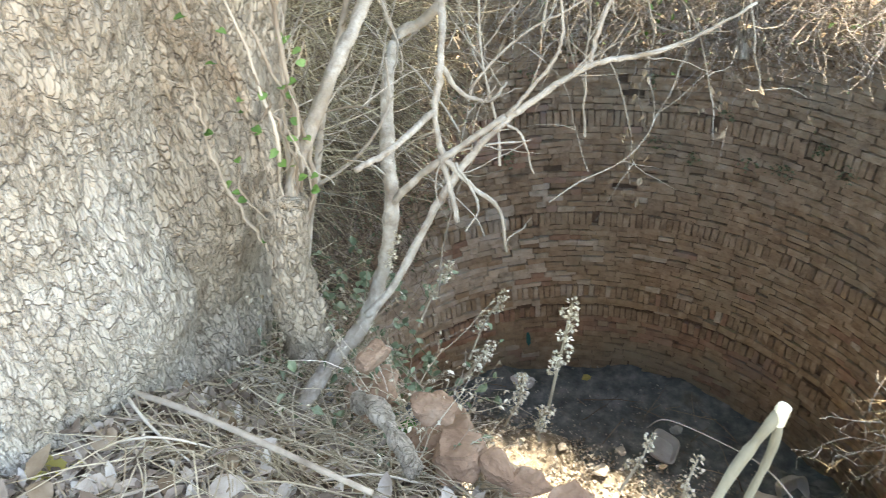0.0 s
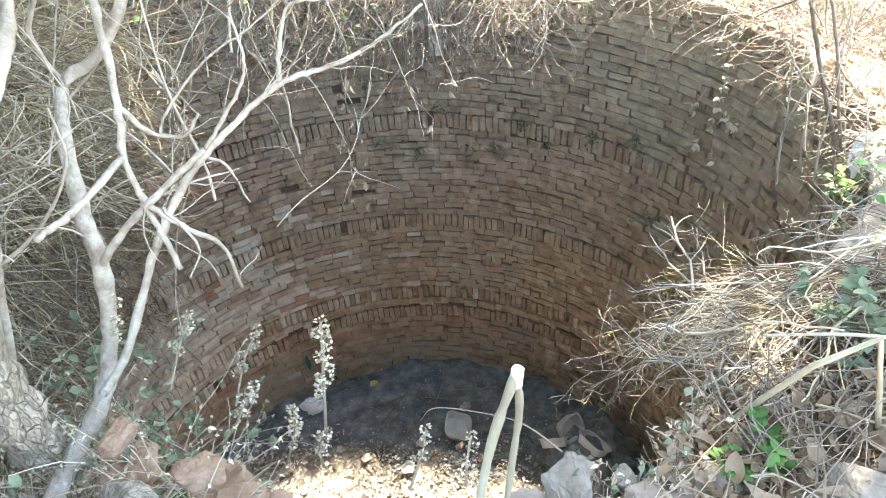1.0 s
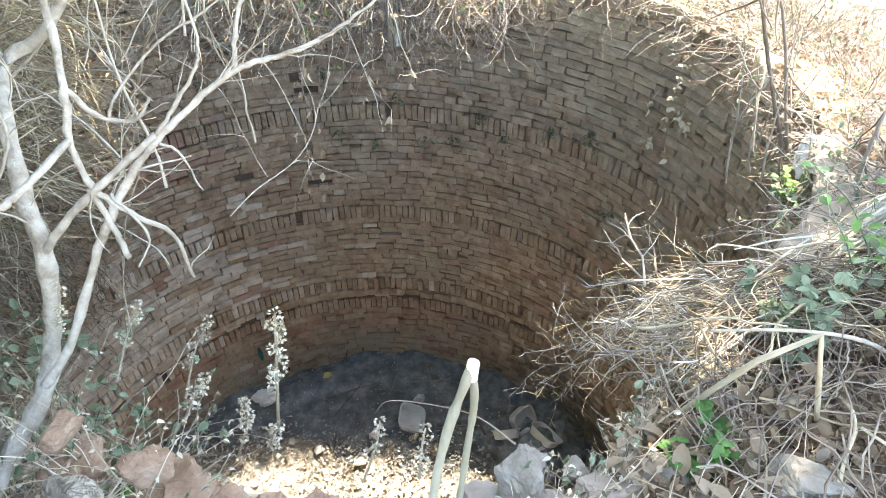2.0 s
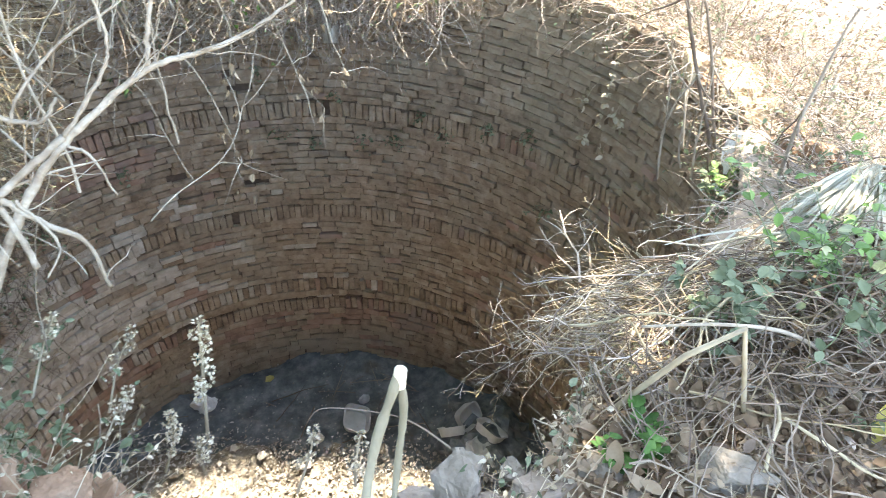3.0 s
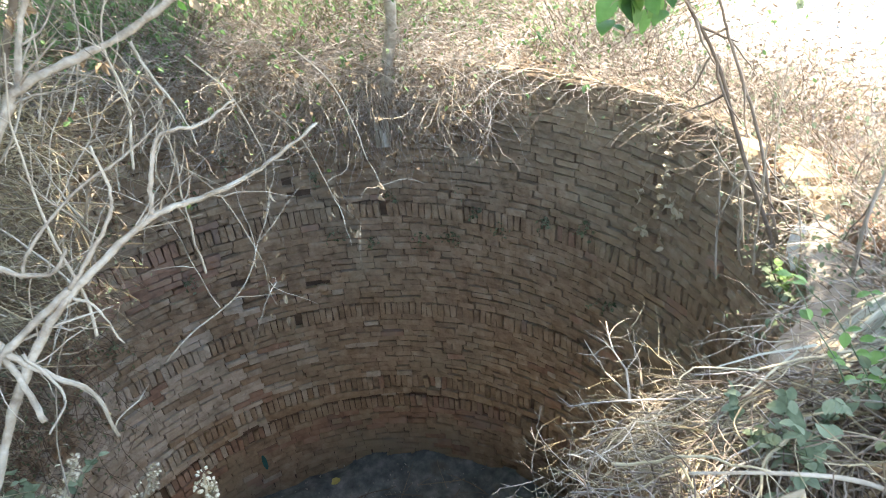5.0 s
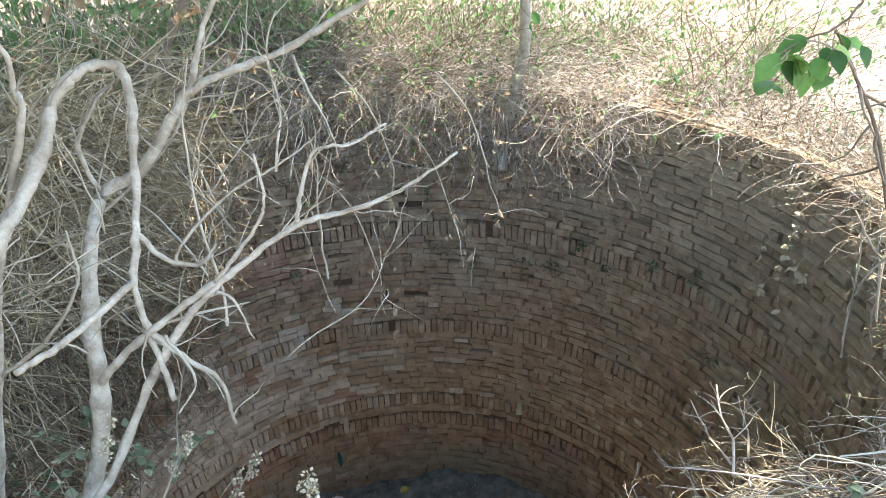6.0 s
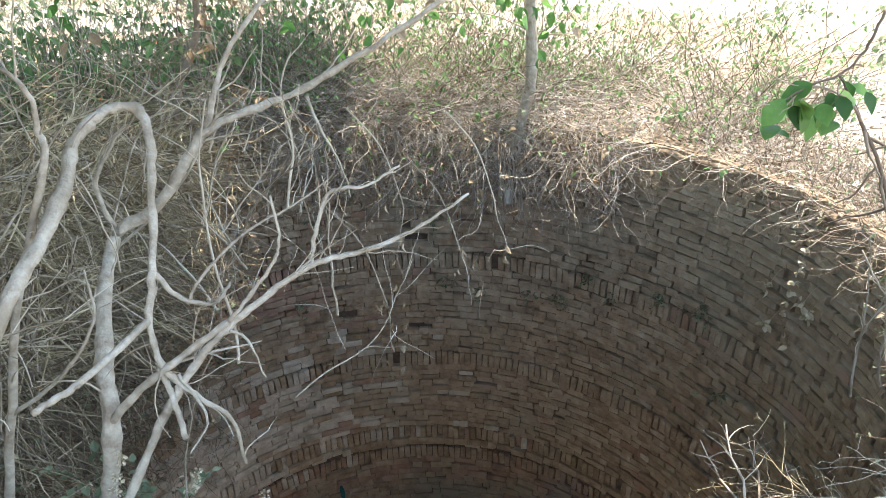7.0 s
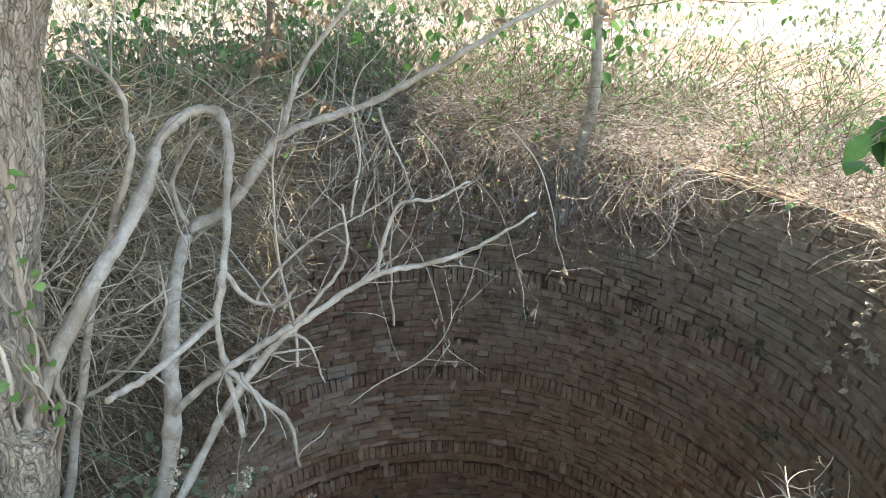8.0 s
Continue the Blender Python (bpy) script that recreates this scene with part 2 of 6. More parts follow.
M_OCHRE = mat("ochre earth", [(0.3, (0.34, 0.23, 0.13)), (0.55, (0.5, 0.38, 0.24)), (0.75, (0.64, 0.53, 0.37))], scale=6, bump=0.8, bump_scale=25, rough=0.95, spec=0.1)
M_CUT = mat("fresh cut wood", [(0.3, (0.55, 0.5, 0.33)), (0.7, (0.72, 0.68, 0.5))], scale=14, bump=0.3, rough=0.7)
M_PEELED = mat("peeled stick", [(0.3, (0.2, 0.18, 0.125)), (0.5, (0.31, 0.29, 0.215)), (0.7, (0.42, 0.4, 0.31))], scale=8, stretch=(1, 1, 0.4), bump=0.3, bump_scale=50, rough=0.7)
M_PLASTIC = mat("white plastic", [(0.3, (0.74, 0.74, 0.73)), (0.7, (0.86, 0.86, 0.85))], scale=4, bump=0.1, rough=0.35, spec=0.5)
M_GREYPLASTIC = mat("dirty plastic", [(0.3, (0.4, 0.4, 0.38)), (0.7, (0.62, 0.62, 0.6))], scale=5, bump=0.15, rough=0.4, spec=0.5)
M_TEAL = mat("teal cloth", [(0.3, (0.02, 0.1, 0.11)), (0.7, (0.04, 0.18, 0.19))], scale=10, rough=0.9)

# ---- mesh helpers ----


class Geo:
    def __init__(self):
        self.v, self.f, self.n = [], [], 0

    def add(self, verts, faces):
        n = self.n
        self.v.extend(map(tuple, verts))
        self.f.extend([tuple(i + n for i in q) for q in faces])
        self.n += len(verts)

    def tube(self, pts, r0, r1, sides=4, knots=0.0, cap=False):
        P = np.asarray(pts, float)
        k = len(P)
        T = np.gradient(P, axis=0)
        T /= np.linalg.norm(T, axis=1, keepdims=True) + 1e-9
        ref = np.array((0.31, 0.87, 0.39)) if abs(T[0] @ np.array((0.31, 0.87, 0.39))) < 0.9 else np.array((1.0, 0, 0))
        A = np.cross(T, ref)
        A /= np.linalg.norm(A, axis=1, keepdims=True) + 1e-9
        B = np.cross(T, A)
        rad = np.linspace(r0, r1, k)
        if knots:
            rad = rad * (1 + knots * np.random.uniform(-1, 1, k))
        an = np.arange(sides) * 2 * math.pi / sides
        V = P[:, None] + rad[:, None, None] * (np.cos(an)[None, :, None] * A[:, None] + np.sin(an)[None, :, None] * B[:, None])
        F = [(i * sides + j, i * sides + (j + 1) % sides, (i + 1) * sides + (j + 1) % sides, (i + 1) * sides + j) for i in range(k - 1) for j in range(sides)]
        if cap:
            F += [tuple(range(sides))[::-1], tuple((k - 1) * sides + j for j in range(sides))]
        self.add(V.reshape(-1, 3), F)

    def leaf(self, at, way, up, length, width, fold=0.3, droop=0.2):
        d = Vector(way).normalized()
        s = d.cross(Vector(up))
        s = s.normalized() if s.length > 1e-4 else d.orthogonal().normalized()
        u = s.cross(d)
        a = Vector(at)
        w, L = width / 2, length
        mid = [a, a + d * L * 0.35 - u * droop * L * 0.06, a + d * L * 0.7 - u * droop * L * 0.3, a + d * L - u * droop * L * 0.75]
        e1, e2 = w, w * 0.78
        V = [mid[0], mid[1] + s * e1 + u * fold * e1, mid[1], mid[1] - s * e1 + u * fold * e1, mid[2] + s * e2 + u * fold * e2, mid[2], mid[2] - s * e2 + u * fold * e2, mid[3]]
        self.add(V, [(0, 2, 1), (0, 3, 2), (1, 2, 5, 4), (2, 3, 6, 5), (4, 5, 7), (5, 6, 7)])

    def broad(self, at, way, up, length, width, fold=0.3, droop=0.2):
        """A fuller leaf with a rounded outline and a bent midrib."""
        d = Vector(way).normalized()
        sd = d.cross(Vector(up))
        sd = sd.normalized() if sd.length > 1e-4 else d.orthogonal().normalized()
        u = sd.cross(d)
        a, V = Vector(at), []
        tw = rnd(-0.5, 0.5)
        for t, w in ((0.0, 0.05), (0.15, 0.62), (0.38, 1.0), (0.62, 0.9), (0.84, 0.5), (1.0, 0.04)):
            m = a + d * length * t - u * droop * length * t * t * 0.75
            e = width / 2 * w * (1 + rnd(-0.08, 0.08))
            V += [m + sd * e + u * (fold + tw * t) * e, m, m - sd * e + u * (fold - tw * t) * e]
        F = []
        for k in range(5):
            i = k * 3
            F += [(i, i + 1, i + 4, i + 3), (i + 1, i + 2, i + 5, i + 4)]
        self.add(V, F)

    def rough(self, amp, freq):
        for i, p in enumerate(self.v):
            q = Vector(p) * freq
            self.v[i] = (p[0] + amp * noise.noise(q), p[1] + amp * noise.noise(q + Vector((5, 0, 0))), p[2] + amp * noise.noise(q + Vector((0, 9, 0))))
        return self

    def mesh(self, name, material, smooth=False):
        me = bpy.data.meshes.new(name)
        me.from_pydata(self.v, [], self.f)
        me.materials.append(material)
        if smooth:
            me.polygons.foreach_set("use_smooth", [True] * len(me.polygons))
        me.update()
        return me


def put(name, geo, material, label="", category="", group="", kind="", parent=None, smooth=False):
    ob = new(name, geo.mesh(name, material, smooth))
    if parent:
        ob.parent = parent
    return tagged(ob, label, category, group, kind)


def holder(name, label, category, group=""):
    return tagged(new(name), label, category, group)


def rnd(a, b):
    return random.uniform(a, b)


def wander(start, way, length, n=7, wiggle=0.25, fall=0.0):
    p, d = Vector(start), Vector(way).normalized()
    out = [tuple(p)]
    for _ in range(n):
        d = (d + Vector((rnd(-1, 1), rnd(-1, 1), rnd(-1, 1))) * wiggle + Vector((0, 0, -fall))).normalized()
        p = p + d * (length / n)
        out.append(tuple(p))
    return out


def smooth_line(pts, n=6):
    """A Catmull-Rom line through a few bends."""
    P = [Vector(p) for p in pts]
    P = [P[0] * 2 - P[1]] + P + [P[-1] * 2 - P[-2]]
    out = []
    for i in range(1, len(P) - 2):
        a, b, c, d = P[i - 1], P[i], P[i + 1], P[i + 2]
        for k in range(n):
            t = k / n
            out.append(0.5 * (2 * b + (c - a) * t + (2 * a - 5 * b + 4 * c - d) * t * t + (3 * b - a - 3 * c + d) * t ** 3))
    out.append(P[-2])
    return out


def sstep(a, b, x):
    t = min(1, max(0, (x - a) / (b - a)))
    return t * t * (3 - 2 * t)


def polar(deg, r, z=0.0):
    return Vector((CX + r * math.cos(radians(deg)), CY + r * math.sin(radians(deg)), z))


# ---- ground ----


def bell(deg, mid, half):
    d = (deg - mid + 180) % 360 - 180
    return max(0.0, math.cos(min(1, abs(d) / half) * math.pi / 2)) ** 1.3


def lip(deg):
    """Radius at which the ground breaks off into the well: soil juts inward beside the tree and under the brush."""
    n = noise.noise(Vector((math.cos(radians(deg)) * 6, math.sin(radians(deg)) * 6, 0.3)))
    return R - 0.005 - 0.5 * bell(deg, -128, 42) - 0.34 * bell(deg, -62, 36) - 0.16 * bell(deg, -86, 16) + 0.07 * n + 0.03 * noise.noise(Vector((math.cos(radians(deg)) * 25, math.sin(radians(deg)) * 25, 0.9)))


def ground_z(x, y):
    dx, dy = x - CX, y - CY
    r = math.hypot(dx, dy)
    deg = math.degrees(math.atan2(dy, dx))
    v = Vector((x, y, 0))
    z = 0.035 * noise.noise(v * 1.7) + 0.02 * noise.noise(v * 5) + 0.008 * noise.noise(v * 17)
    z += 0.12 * math.exp(-((x + 1.2) ** 2 + (y - 2.0) ** 2) / 0.7)
    z += 0.13 * math.exp(-((x - 2.3) ** 2 / 0.5 + (y - 0.7) ** 2 / 0.2))
    inner = R + 0.12
    if r < inner:
        z -= (0.34 * bell(deg, -128, 46) + 0.12 * bell(deg, -62, 36) + 0.05 * bell(deg, -86, 16)) * sstep(0, 0.55, inner - r) + 0.02
    if r > 8:
        z += 0.15 * noise.noise(v * 0.12) * sstep(8, 20, r)
    return z


def build_ground():
    g = Geo()
    steps = [0, 0.02, 0.05] + [0.05 + 0.045 * i for i in range(1, 56)]
    s, k = steps[-1], 0.055
    while s < 900:
        k *= 1.28
        s += k
        steps.append(s)
    N = 540
    V = []
    for i in range(N):
        deg = i * 360 / N - 180
        c, sn = math.cos(radians(deg)), math.sin(radians(deg))
        r0 = lip(deg)
        over = max(0.0, R - r0)
        z0 = ground_z(CX + r0 * c, CY + r0 * sn)
        drop = -0.07 - over * 1.5
        rb = max(r0 + 0.05, R + 0.03)
        col = [(CX + rb * c, CY + rb * sn, z0 + drop * 1.5), (CX + (r0 + over * 0.3 + 0.02) * c, CY + (r0 + over * 0.3 + 0.02) * sn, z0 + drop * 0.8), (CX + (r0 + over * 0.06 + 0.01) * c, CY + (r0 + over * 0.06 + 0.01) * sn, z0 + drop * 0.3)]
        for q in steps:
            x, y = CX + (r0 + q) * c, CY + (r0 + q) * sn
            col.append((x, y, ground_z(x, y) - (0.03 if q == 0 else 0)))
        V += col
    M = len(steps) + 3
    F = [(i * M + j, i * M + j + 1, ((i + 1) % N) * M + j + 1, ((i + 1) % N) * M + j) for i in range(N) for j in range(M - 1)]
    g.add(V, F)
    return put("ground", g, M_SOIL, "dry brown soil round the well, sandy and bright further off", "ground", kind="structure", smooth=True)


ground = build_ground()


def build_floor():
    g = Geo()
    V, N, M = [], 120, 46
    for i in range(N):
        for j in range(M):
            r = (R + 0.1) * (j + 0.02) / (M - 1)
            p = polar(i * 360 / N, r)
            v = Vector((p.x, p.y, 0))
            z = FLOOR_Z + 0.07 * noise.noise(v * 1.3) + 0.035 * noise.noise(v * 5) + 0.018 * noise.noise(v * 14)
            z += 0.16 * sstep(R - 0.6, R, r) * (0.6 + noise.noise(v * 2))
            d = (i * 360 / N - 156 + 180) % 360 - 180
            z += 1.5 * sstep(R - 0.75, R, r) * math.exp(-(d / 16) ** 2)     # earth slumped against the wall
            V.append((p.x, p.y, z))
    F = [(i * M + j, i * M + j + 1, ((i + 1) % N) * M + j + 1, ((i + 1) % N) * M + j) for i in range(N) for j in range(M - 1)]
    g.add(V, F)
    return put("floor", g, M_FLOOR, "dark damp silt with litter at the bottom of the well", "floor", kind="structure", smooth=True)


floor = build_floor()

# ---- the great tree beside the well ----


def build_lobe(cx, cy, radius, flare, seed, lean):
    """A trunk lobe with flaring foot, bosses and plates of bark."""
    N, M = 420, 330
    V = []
    off = Vector((seed, seed * 0.7, seed * 1.3))
    for j in range(M):
        z = -0.25 + 3.9 * (j / (M - 1)) ** 1.25
        for i in range(N):
            a = 2 * math.pi * i / N
            c, s = math.cos(a), math.sin(a)
            r = radius * (1 + flare * math.exp(-max(0, z + 0.05) / 0.16) * (0.55 + 0.9 * noise.noise(Vector((c * 2.0, s * 2.0, seed)))) - 0.03 * z)
            p = Vector((cx + r * c, cy + r * s, z))
            r += 0.06 * noise.noise(p * 1.9 + off) + 0.03 * noise.noise(Vector((p.x * 5, p.y * 5, p.z * 2.5)) + off)
            warp = Vector((noise.noise(p * 9), noise.noise(p * 9 + Vector((9, 0, 0))), noise.noise(p * 8 + Vector((0, 7, 0))))) * 0.25
            fur = abs(noise.noise(Vector((p.x * 13, p.y * 13, p.z * 3.2)) + warp + off))
            chip = abs(noise.noise(Vector((p.x * 30, p.y * 30, p.z * 15)) + warp * 2))
            r += 0.009 * sstep(0.0, 0.3, fur) + 0.002 * sstep(0.0, 0.3, chip) + 0.004 * noise.noise(p * 42)
            V.append((cx + r * c + lean * z, cy + r * s, z))
    F = [(j * N + i, j * N + (i + 1) % N, (j + 1) * N + (i + 1) % N, (j + 1) * N + i) for j in range(M - 1) for i in range(N)]
    g = Geo()
    g.add(V, F)
    return g


tree = holder("tree", "huge old tree with pale fissured bark beside the well", "tree")
tree.location = (0, 0, 0)
put("trunk", build_lobe(-1.55, 1.75, 0.56, 0.22, 3.0, 0.24), M_BARK, parent=tree, smooth=True)
put("trunk", build_lobe(-1.12, 1.96, 0.325, 0.42, 8.0, 0.29), M_BARK_TAN, "browner side stem", parent=tree, smooth=True)
# surface root creeping towards the well
g = Geo()
g.tube(smooth_line([(-0.4, 1.46, -0.06), (-0.33, 1.38, -0.015), (-0.27, 1.29, -0.015), (-0.2, 1.18, -0.06)], 8), 0.036, 0.026, 16, 0.1)
g.rough(0.014, 14)
put("root", g, M_BARK_TAN, "brown surface root", parent=tree, smooth=True)

# limbs and crown overhead, never in view; the leaves are set out to shape the light
random.seed(5)
limb_ends = []
for k, (tx, ty, tz) in enumerate(((1.2, 3.2, 6.0), (-3.5, 4.8, 6.2), (-4.2, 0.2, 6.0), (0.6, -1.8, 5.8), (-1.2, 6.5, 6.4), (-1.0, 2.2, 7.5))):
    g = Geo()
    ln = smooth_line([(-0.85, 1.75, 3.1), (-0.85 + (tx + 0.85) * 0.35, 1.75 + (ty - 1.75) * 0.35, 4.4), (tx, ty, tz)], 8)
    g.tube(ln, 0.2, 0.05, 10, 0.05)
    put("limb", g, M_BARK, parent=tree, smooth=True)
    limb_ends.append((tx, ty, tz))
g, cr = Geo(), 0
SHIFT = Vector((to_sun.x, to_sun.y)) / to_sun.z
while cr < 16500:
    x, y, z = rnd(-8, 4.6), rnd(-6, 12), rnd(4.2, 7.6)
    fx, fy = x - SHIFT.x * z, y - SHIFT.y * z       # where its shadow falls at ground level
    wav = noise.noise(Vector((fx, fy, 2)) * 0.9)
    if fy < 1.9:
        edge = 2.85 + 0.45 * wav
    elif fy < 3.0:
        edge = 1.6 + 0.3 * wav
    elif fy < 4.4:
        edge = 1.3 + 0.4 * wav
    elif fy < 6.0:
        edge = -0.2 + 0.8 * wav + 0.5 * noise.noise(Vector((fx, fy, 7)) * 2.6)
    else:
        edge = 1.1 + 0.7 * wav
    # kept open behind the viewpoint so sunlit ground brightens the trunk
    if fx > edge or fx < (-2.7 if fy < 2 else -6.5) + wav or fy > 9.5 + wav or fy < -0.3 + 0.4 * wav:
        continue
    for _ in range(5):
        g.leaf((x + rnd(-0.3, 0.3), y + rnd(-0.3, 0.3), z + rnd(-0.2, 0.2)), (rnd(-1, 1), rnd(-1, 1), rnd(-0.5, 0.2)), (0, 0, 1), rnd(0.15, 0.22), rnd(0.1, 0.15))
        cr += 1
# more unseen leaves, added to shade the shrub and the near bank
for _ in range(2100):
    z = rnd(4.4, 7.2)
    x, y = rnd(-1.9, 1.15) + SHIFT.x * (z - 0.5), rnd(0.9, 3.5) + SHIFT.y * (z - 0.5)
    g.leaf((x, y, z), (rnd(-1, 1), rnd(-1, 1), rnd(-0.4, 0.2)), (0, 0, 1), rnd(0.17, 0.25), rnd(0.12, 0.17))
# more unseen leaves, added to shade the herbs behind the rim
for _ in range(6500):
    z = rnd(4.6, 7.4)
    x, y = rnd(-4.6, 0.9) + SHIFT.x * (z - 0.6), rnd(5.9, 9.6) + SHIFT.y * (z - 0.6)
    g.leaf((x, y, z), (rnd(-1, 1), rnd(-1, 1), rnd(-0.4, 0.2)), (0, 0, 1), rnd(0.2, 0.3), rnd(0.14, 0.2))
# low unseen leaves, added to block sky that lit the right wall
for _ in range(9000):
    g.leaf((rnd(-7.5, -1.6), rnd(3.2, 9), rnd(2.6, 5.6)), (rnd(-1, 1), rnd(-1, 1), rnd(-0.4, 0.2)), (0, 0, 1), rnd(0.17, 0.26), rnd(0.12, 0.18))
put("crown", g, M_GREEN, "crown of green leaves out of view, set out to shape the light", parent=tree)

# ---- the well's brick lining ----
g = Geo()
NW = 180
V = []
for i in range(NW):
    a = i * 360 / NW
    for r, z in ((R + 0.046, 0.0), (R + 0.046, -5.3), (R + 0.3, -5.3), (R + 0.3, -0.25)):
        V.append(tuple(polar(a, r, z)))
g.add(V, [(i * 4 + j, i * 4 + (j + 1) % 4, ((i + 1) % NW) * 4 + (j + 1) % 4, ((i + 1) % NW) * 4 + j) for i in range(NW) for j in range(4)])
wall = put("wall_well", g, M_JOINT, "round well lining of old weathered brown brick with rings set on end", "wall", kind="structure")


def brick_shape(w, h, seed):
    """A worn hand-made brick: uneven rounded outline, bulging and tilted face, open at the back."""
    rs = random.Random(seed)
    o = []
    for sx, sz in ((-1, -1), (1, -1), (1, 1), (-1, 1)):
        kx, kz = rs.uniform(0.002, 0.014), rs.uniform(0.002, 0.011)
        pa, pb = (sx * (w / 2 - kx), sz * h / 2), (sx * w / 2, sz * (h / 2 - kz))
        o += [pa, pb] if sx * sz < 0 else [pb, pa]
    lean, slew = rs.gauss(0.04, 0.07), rs.gauss(0, 0.04)
    V = []
    for x, z in o:
        jx, jz = rs.uniform(-0.005, 0.003), rs.uniform(-0.006, 0.004)
        x, z = x + math.copysign(jx, x) if x > 0 else x - jx, z + jz if z > 0 else z - jz
        y = lean * z + slew * x
        V.append((x * 0.96, 0.1, z * 0.96))
        V.append((x, 0.007 + y + rs.uniform(-0.004, 0.007), z))
        q = rs.uniform(0.88, 0.97)
        V.append((x * (0.5 + q / 2), y + rs.uniform(-0.004, 0.005), z * q))
    V.append((rs.uniform(-0.02, 0.02), rs.uniform(-0.009, 0.004), rs.uniform(-0.01, 0.01)))
    F = []
    for k in range(8):
        a, e = k * 3, ((k + 1) % 8) * 3
        F += [(a, e, e + 1, a + 1), (a + 1, e + 1, e + 2, a + 2), (a + 2, e + 2, 24)]
    return V, F


rest, red, pale = Geo(), Geo(), Geo()
shared = {}
near = []


def lay(deg, z, w, h, out=0.0, tilt=0.0):
    out = max(out, -0.045)
    m = Matrix.Translation(polar(deg, R - out, z)) @ Matrix.Rotation(radians(deg - 90), 4, "Z") @ Matrix.Rotation(tilt, 4, "Y")
    if -24 < deg < 64 and z > -1.36 and len(near) < 300:
        near.append((m, round(w / 0.02), h))
        return
    V, F = brick_shape(w, h, random.random())
    warm = 0.42 * math.exp(-((deg - 103) / 13) ** 2 - ((z + 1.65) / 0.42) ** 2) + 0.35 * math.exp(-((z + 4.2) / 0.22) ** 2)
    # limed bricks, spread and paled to stand in for light low on the wall
    lime_lift = 1.3 * math.exp(-((deg - 128) / 36) ** 2 - ((z + 3.3) / 1.0) ** 2) + 0.12 * math.exp(-((deg - 70) / 40) ** 2 - ((z + 3.6) / 0.8) ** 2)
    p = polar(deg, R, z)
    stain = 0.5 + 0.75 * noise.noise(Vector((p.x * 2.2, p.y * 2.2, p.z * 3.5))) + rnd(-0.32, 0.32)
    (red if stain < warm * 1.4 else (pale if stain < lime_lift * 0.85 else rest)).add([m @ Vector(v) for v in V], F)


def sway(deg, z):
    p = polar(deg, 1.0)
    return 0.024 * noise.noise(Vector((p.x * 1.6, p.y * 1.6, z * 0.4))) + 0.02 * noise.noise(Vector((p.x * 5, p.y * 5, z * 1.5)))


GAPS = ((75.0, -2.23, 0.9, 0.04), (85.2, -2.6, 0.55, 0.09), (64.6, -4.31, 1.8, 0.04), (59, -1.42, 0.6, 0.08))


def course(z, h, out=0.0, loose=0.0):
    deg = -100 + rnd(0, 5)
    end = deg + 360
    while deg < end - 1.5:
        w = rnd(0.15, 0.25) if random.random() < 0.72 else rnd(0.08, 0.14)
        step = math.degrees((w + (rnd(0.0, 0.004) if random.random() < 0.86 else rnd(0.005, 0.018))) / R)
        a = (deg + step / 2 + 180) % 360 - 180
        deg += step
        if any(abs(a - ga) < gw and abs(z - gz) < gh for ga, gz, gw, gh in GAPS) or random.random() < 0.0015 + loose:
            continue
        lay(a, z + sway(a, z), w, h - (rnd(-0.003, 0.004) if random.random() < 0.82 else rnd(0.006, 0.02)), out + max(-0.022, random.gauss(0, 0.011)), random.gauss(0, 0.022))


def soldiers(z, h, out=0.0):
    deg = -100.0
    while deg < 259:
        w = rnd(0.05, 0.061)
        step = math.degrees((w + rnd(0.005, 0.016)) / R)
        a = (deg + step / 2 + 180) % 360 - 180
        deg += step
        if any(abs(a - ga) < gw and abs(z - gz) < gh for ga, gz, gw, gh in GAPS) or random.random() < 0.008:
            continue
        lay(a, z + sway(a, z) + random.gauss(0, 0.003), w, h - rnd(0.004, 0.02), out + random.gauss(0, 0.01), random.gauss(0, 0.035))


random.seed(11)
LAYERS = (("c", 0.0, -1.351, 19), ("s", -1.436), ("c", -1.521, -2.55, 14), ("s", -2.635), ("c", -2.72, -3.586, 12), ("s", -3.671), ("c", -3.756, -3.84, 1), ("c", -3.84, -3.923, 1), ("s", -4.008), ("c", -4.093, -5.1, 12))
for L in LAYERS:
    if L[0] == "s":
        soldiers(L[1], 0.172, -0.015 if L[1] < -4 else 0.014)
    else:
        _, za, zb, n = L
        h = (za - zb) / n
        ledge = 0.03 if za == -3.756 else (-0.035 if za == -3.84 else (-0.012 if za < -4 else 0.0))
        for k in range(n):
            course(za - h * (k + 0.5), h, ledge, 0.04 if za == -3.84 else 0.0)
put("brick_ring", rest, M_BRICK, "weathered brown bricks", kind="stuff", parent=wall)
M_REDBRICK = mat("red brick", [(0.25, (0.2, 0.125, 0.09)), (0.5, (0.34, 0.22, 0.155)), (0.75, (0.42, 0.305, 0.23))], scale=7, vary=0.2, rough=0.9, bump=0.6, bump_scale=55, spot=(0.27, 0.22, 0.18), spot_scale=1.6, spot_range=(0.5, 0.75), spec=0.2)
put("red_brick_patch", red, M_REDBRICK, "redder bricks", kind="stuff", parent=wall)
# limed brick whose colour is lifted to brighten the dim lower wall
M_PALEBRICK = mat("limed and brightened brick", [(0.25, (0.29, 0.24, 0.18)), (0.5, (0.46, 0.395, 0.31)), (0.75, (0.61, 0.545, 0.455))], scale=8, vary=0.16, rough=0.92, bump=0.9, bump_scale=38, spec=0.15, bump_dist=0.018)
put("pale_brick_patch", pale, M_PALEBRICK, "limed bricks, paled further in place of light", kind="stuff", parent=wall)

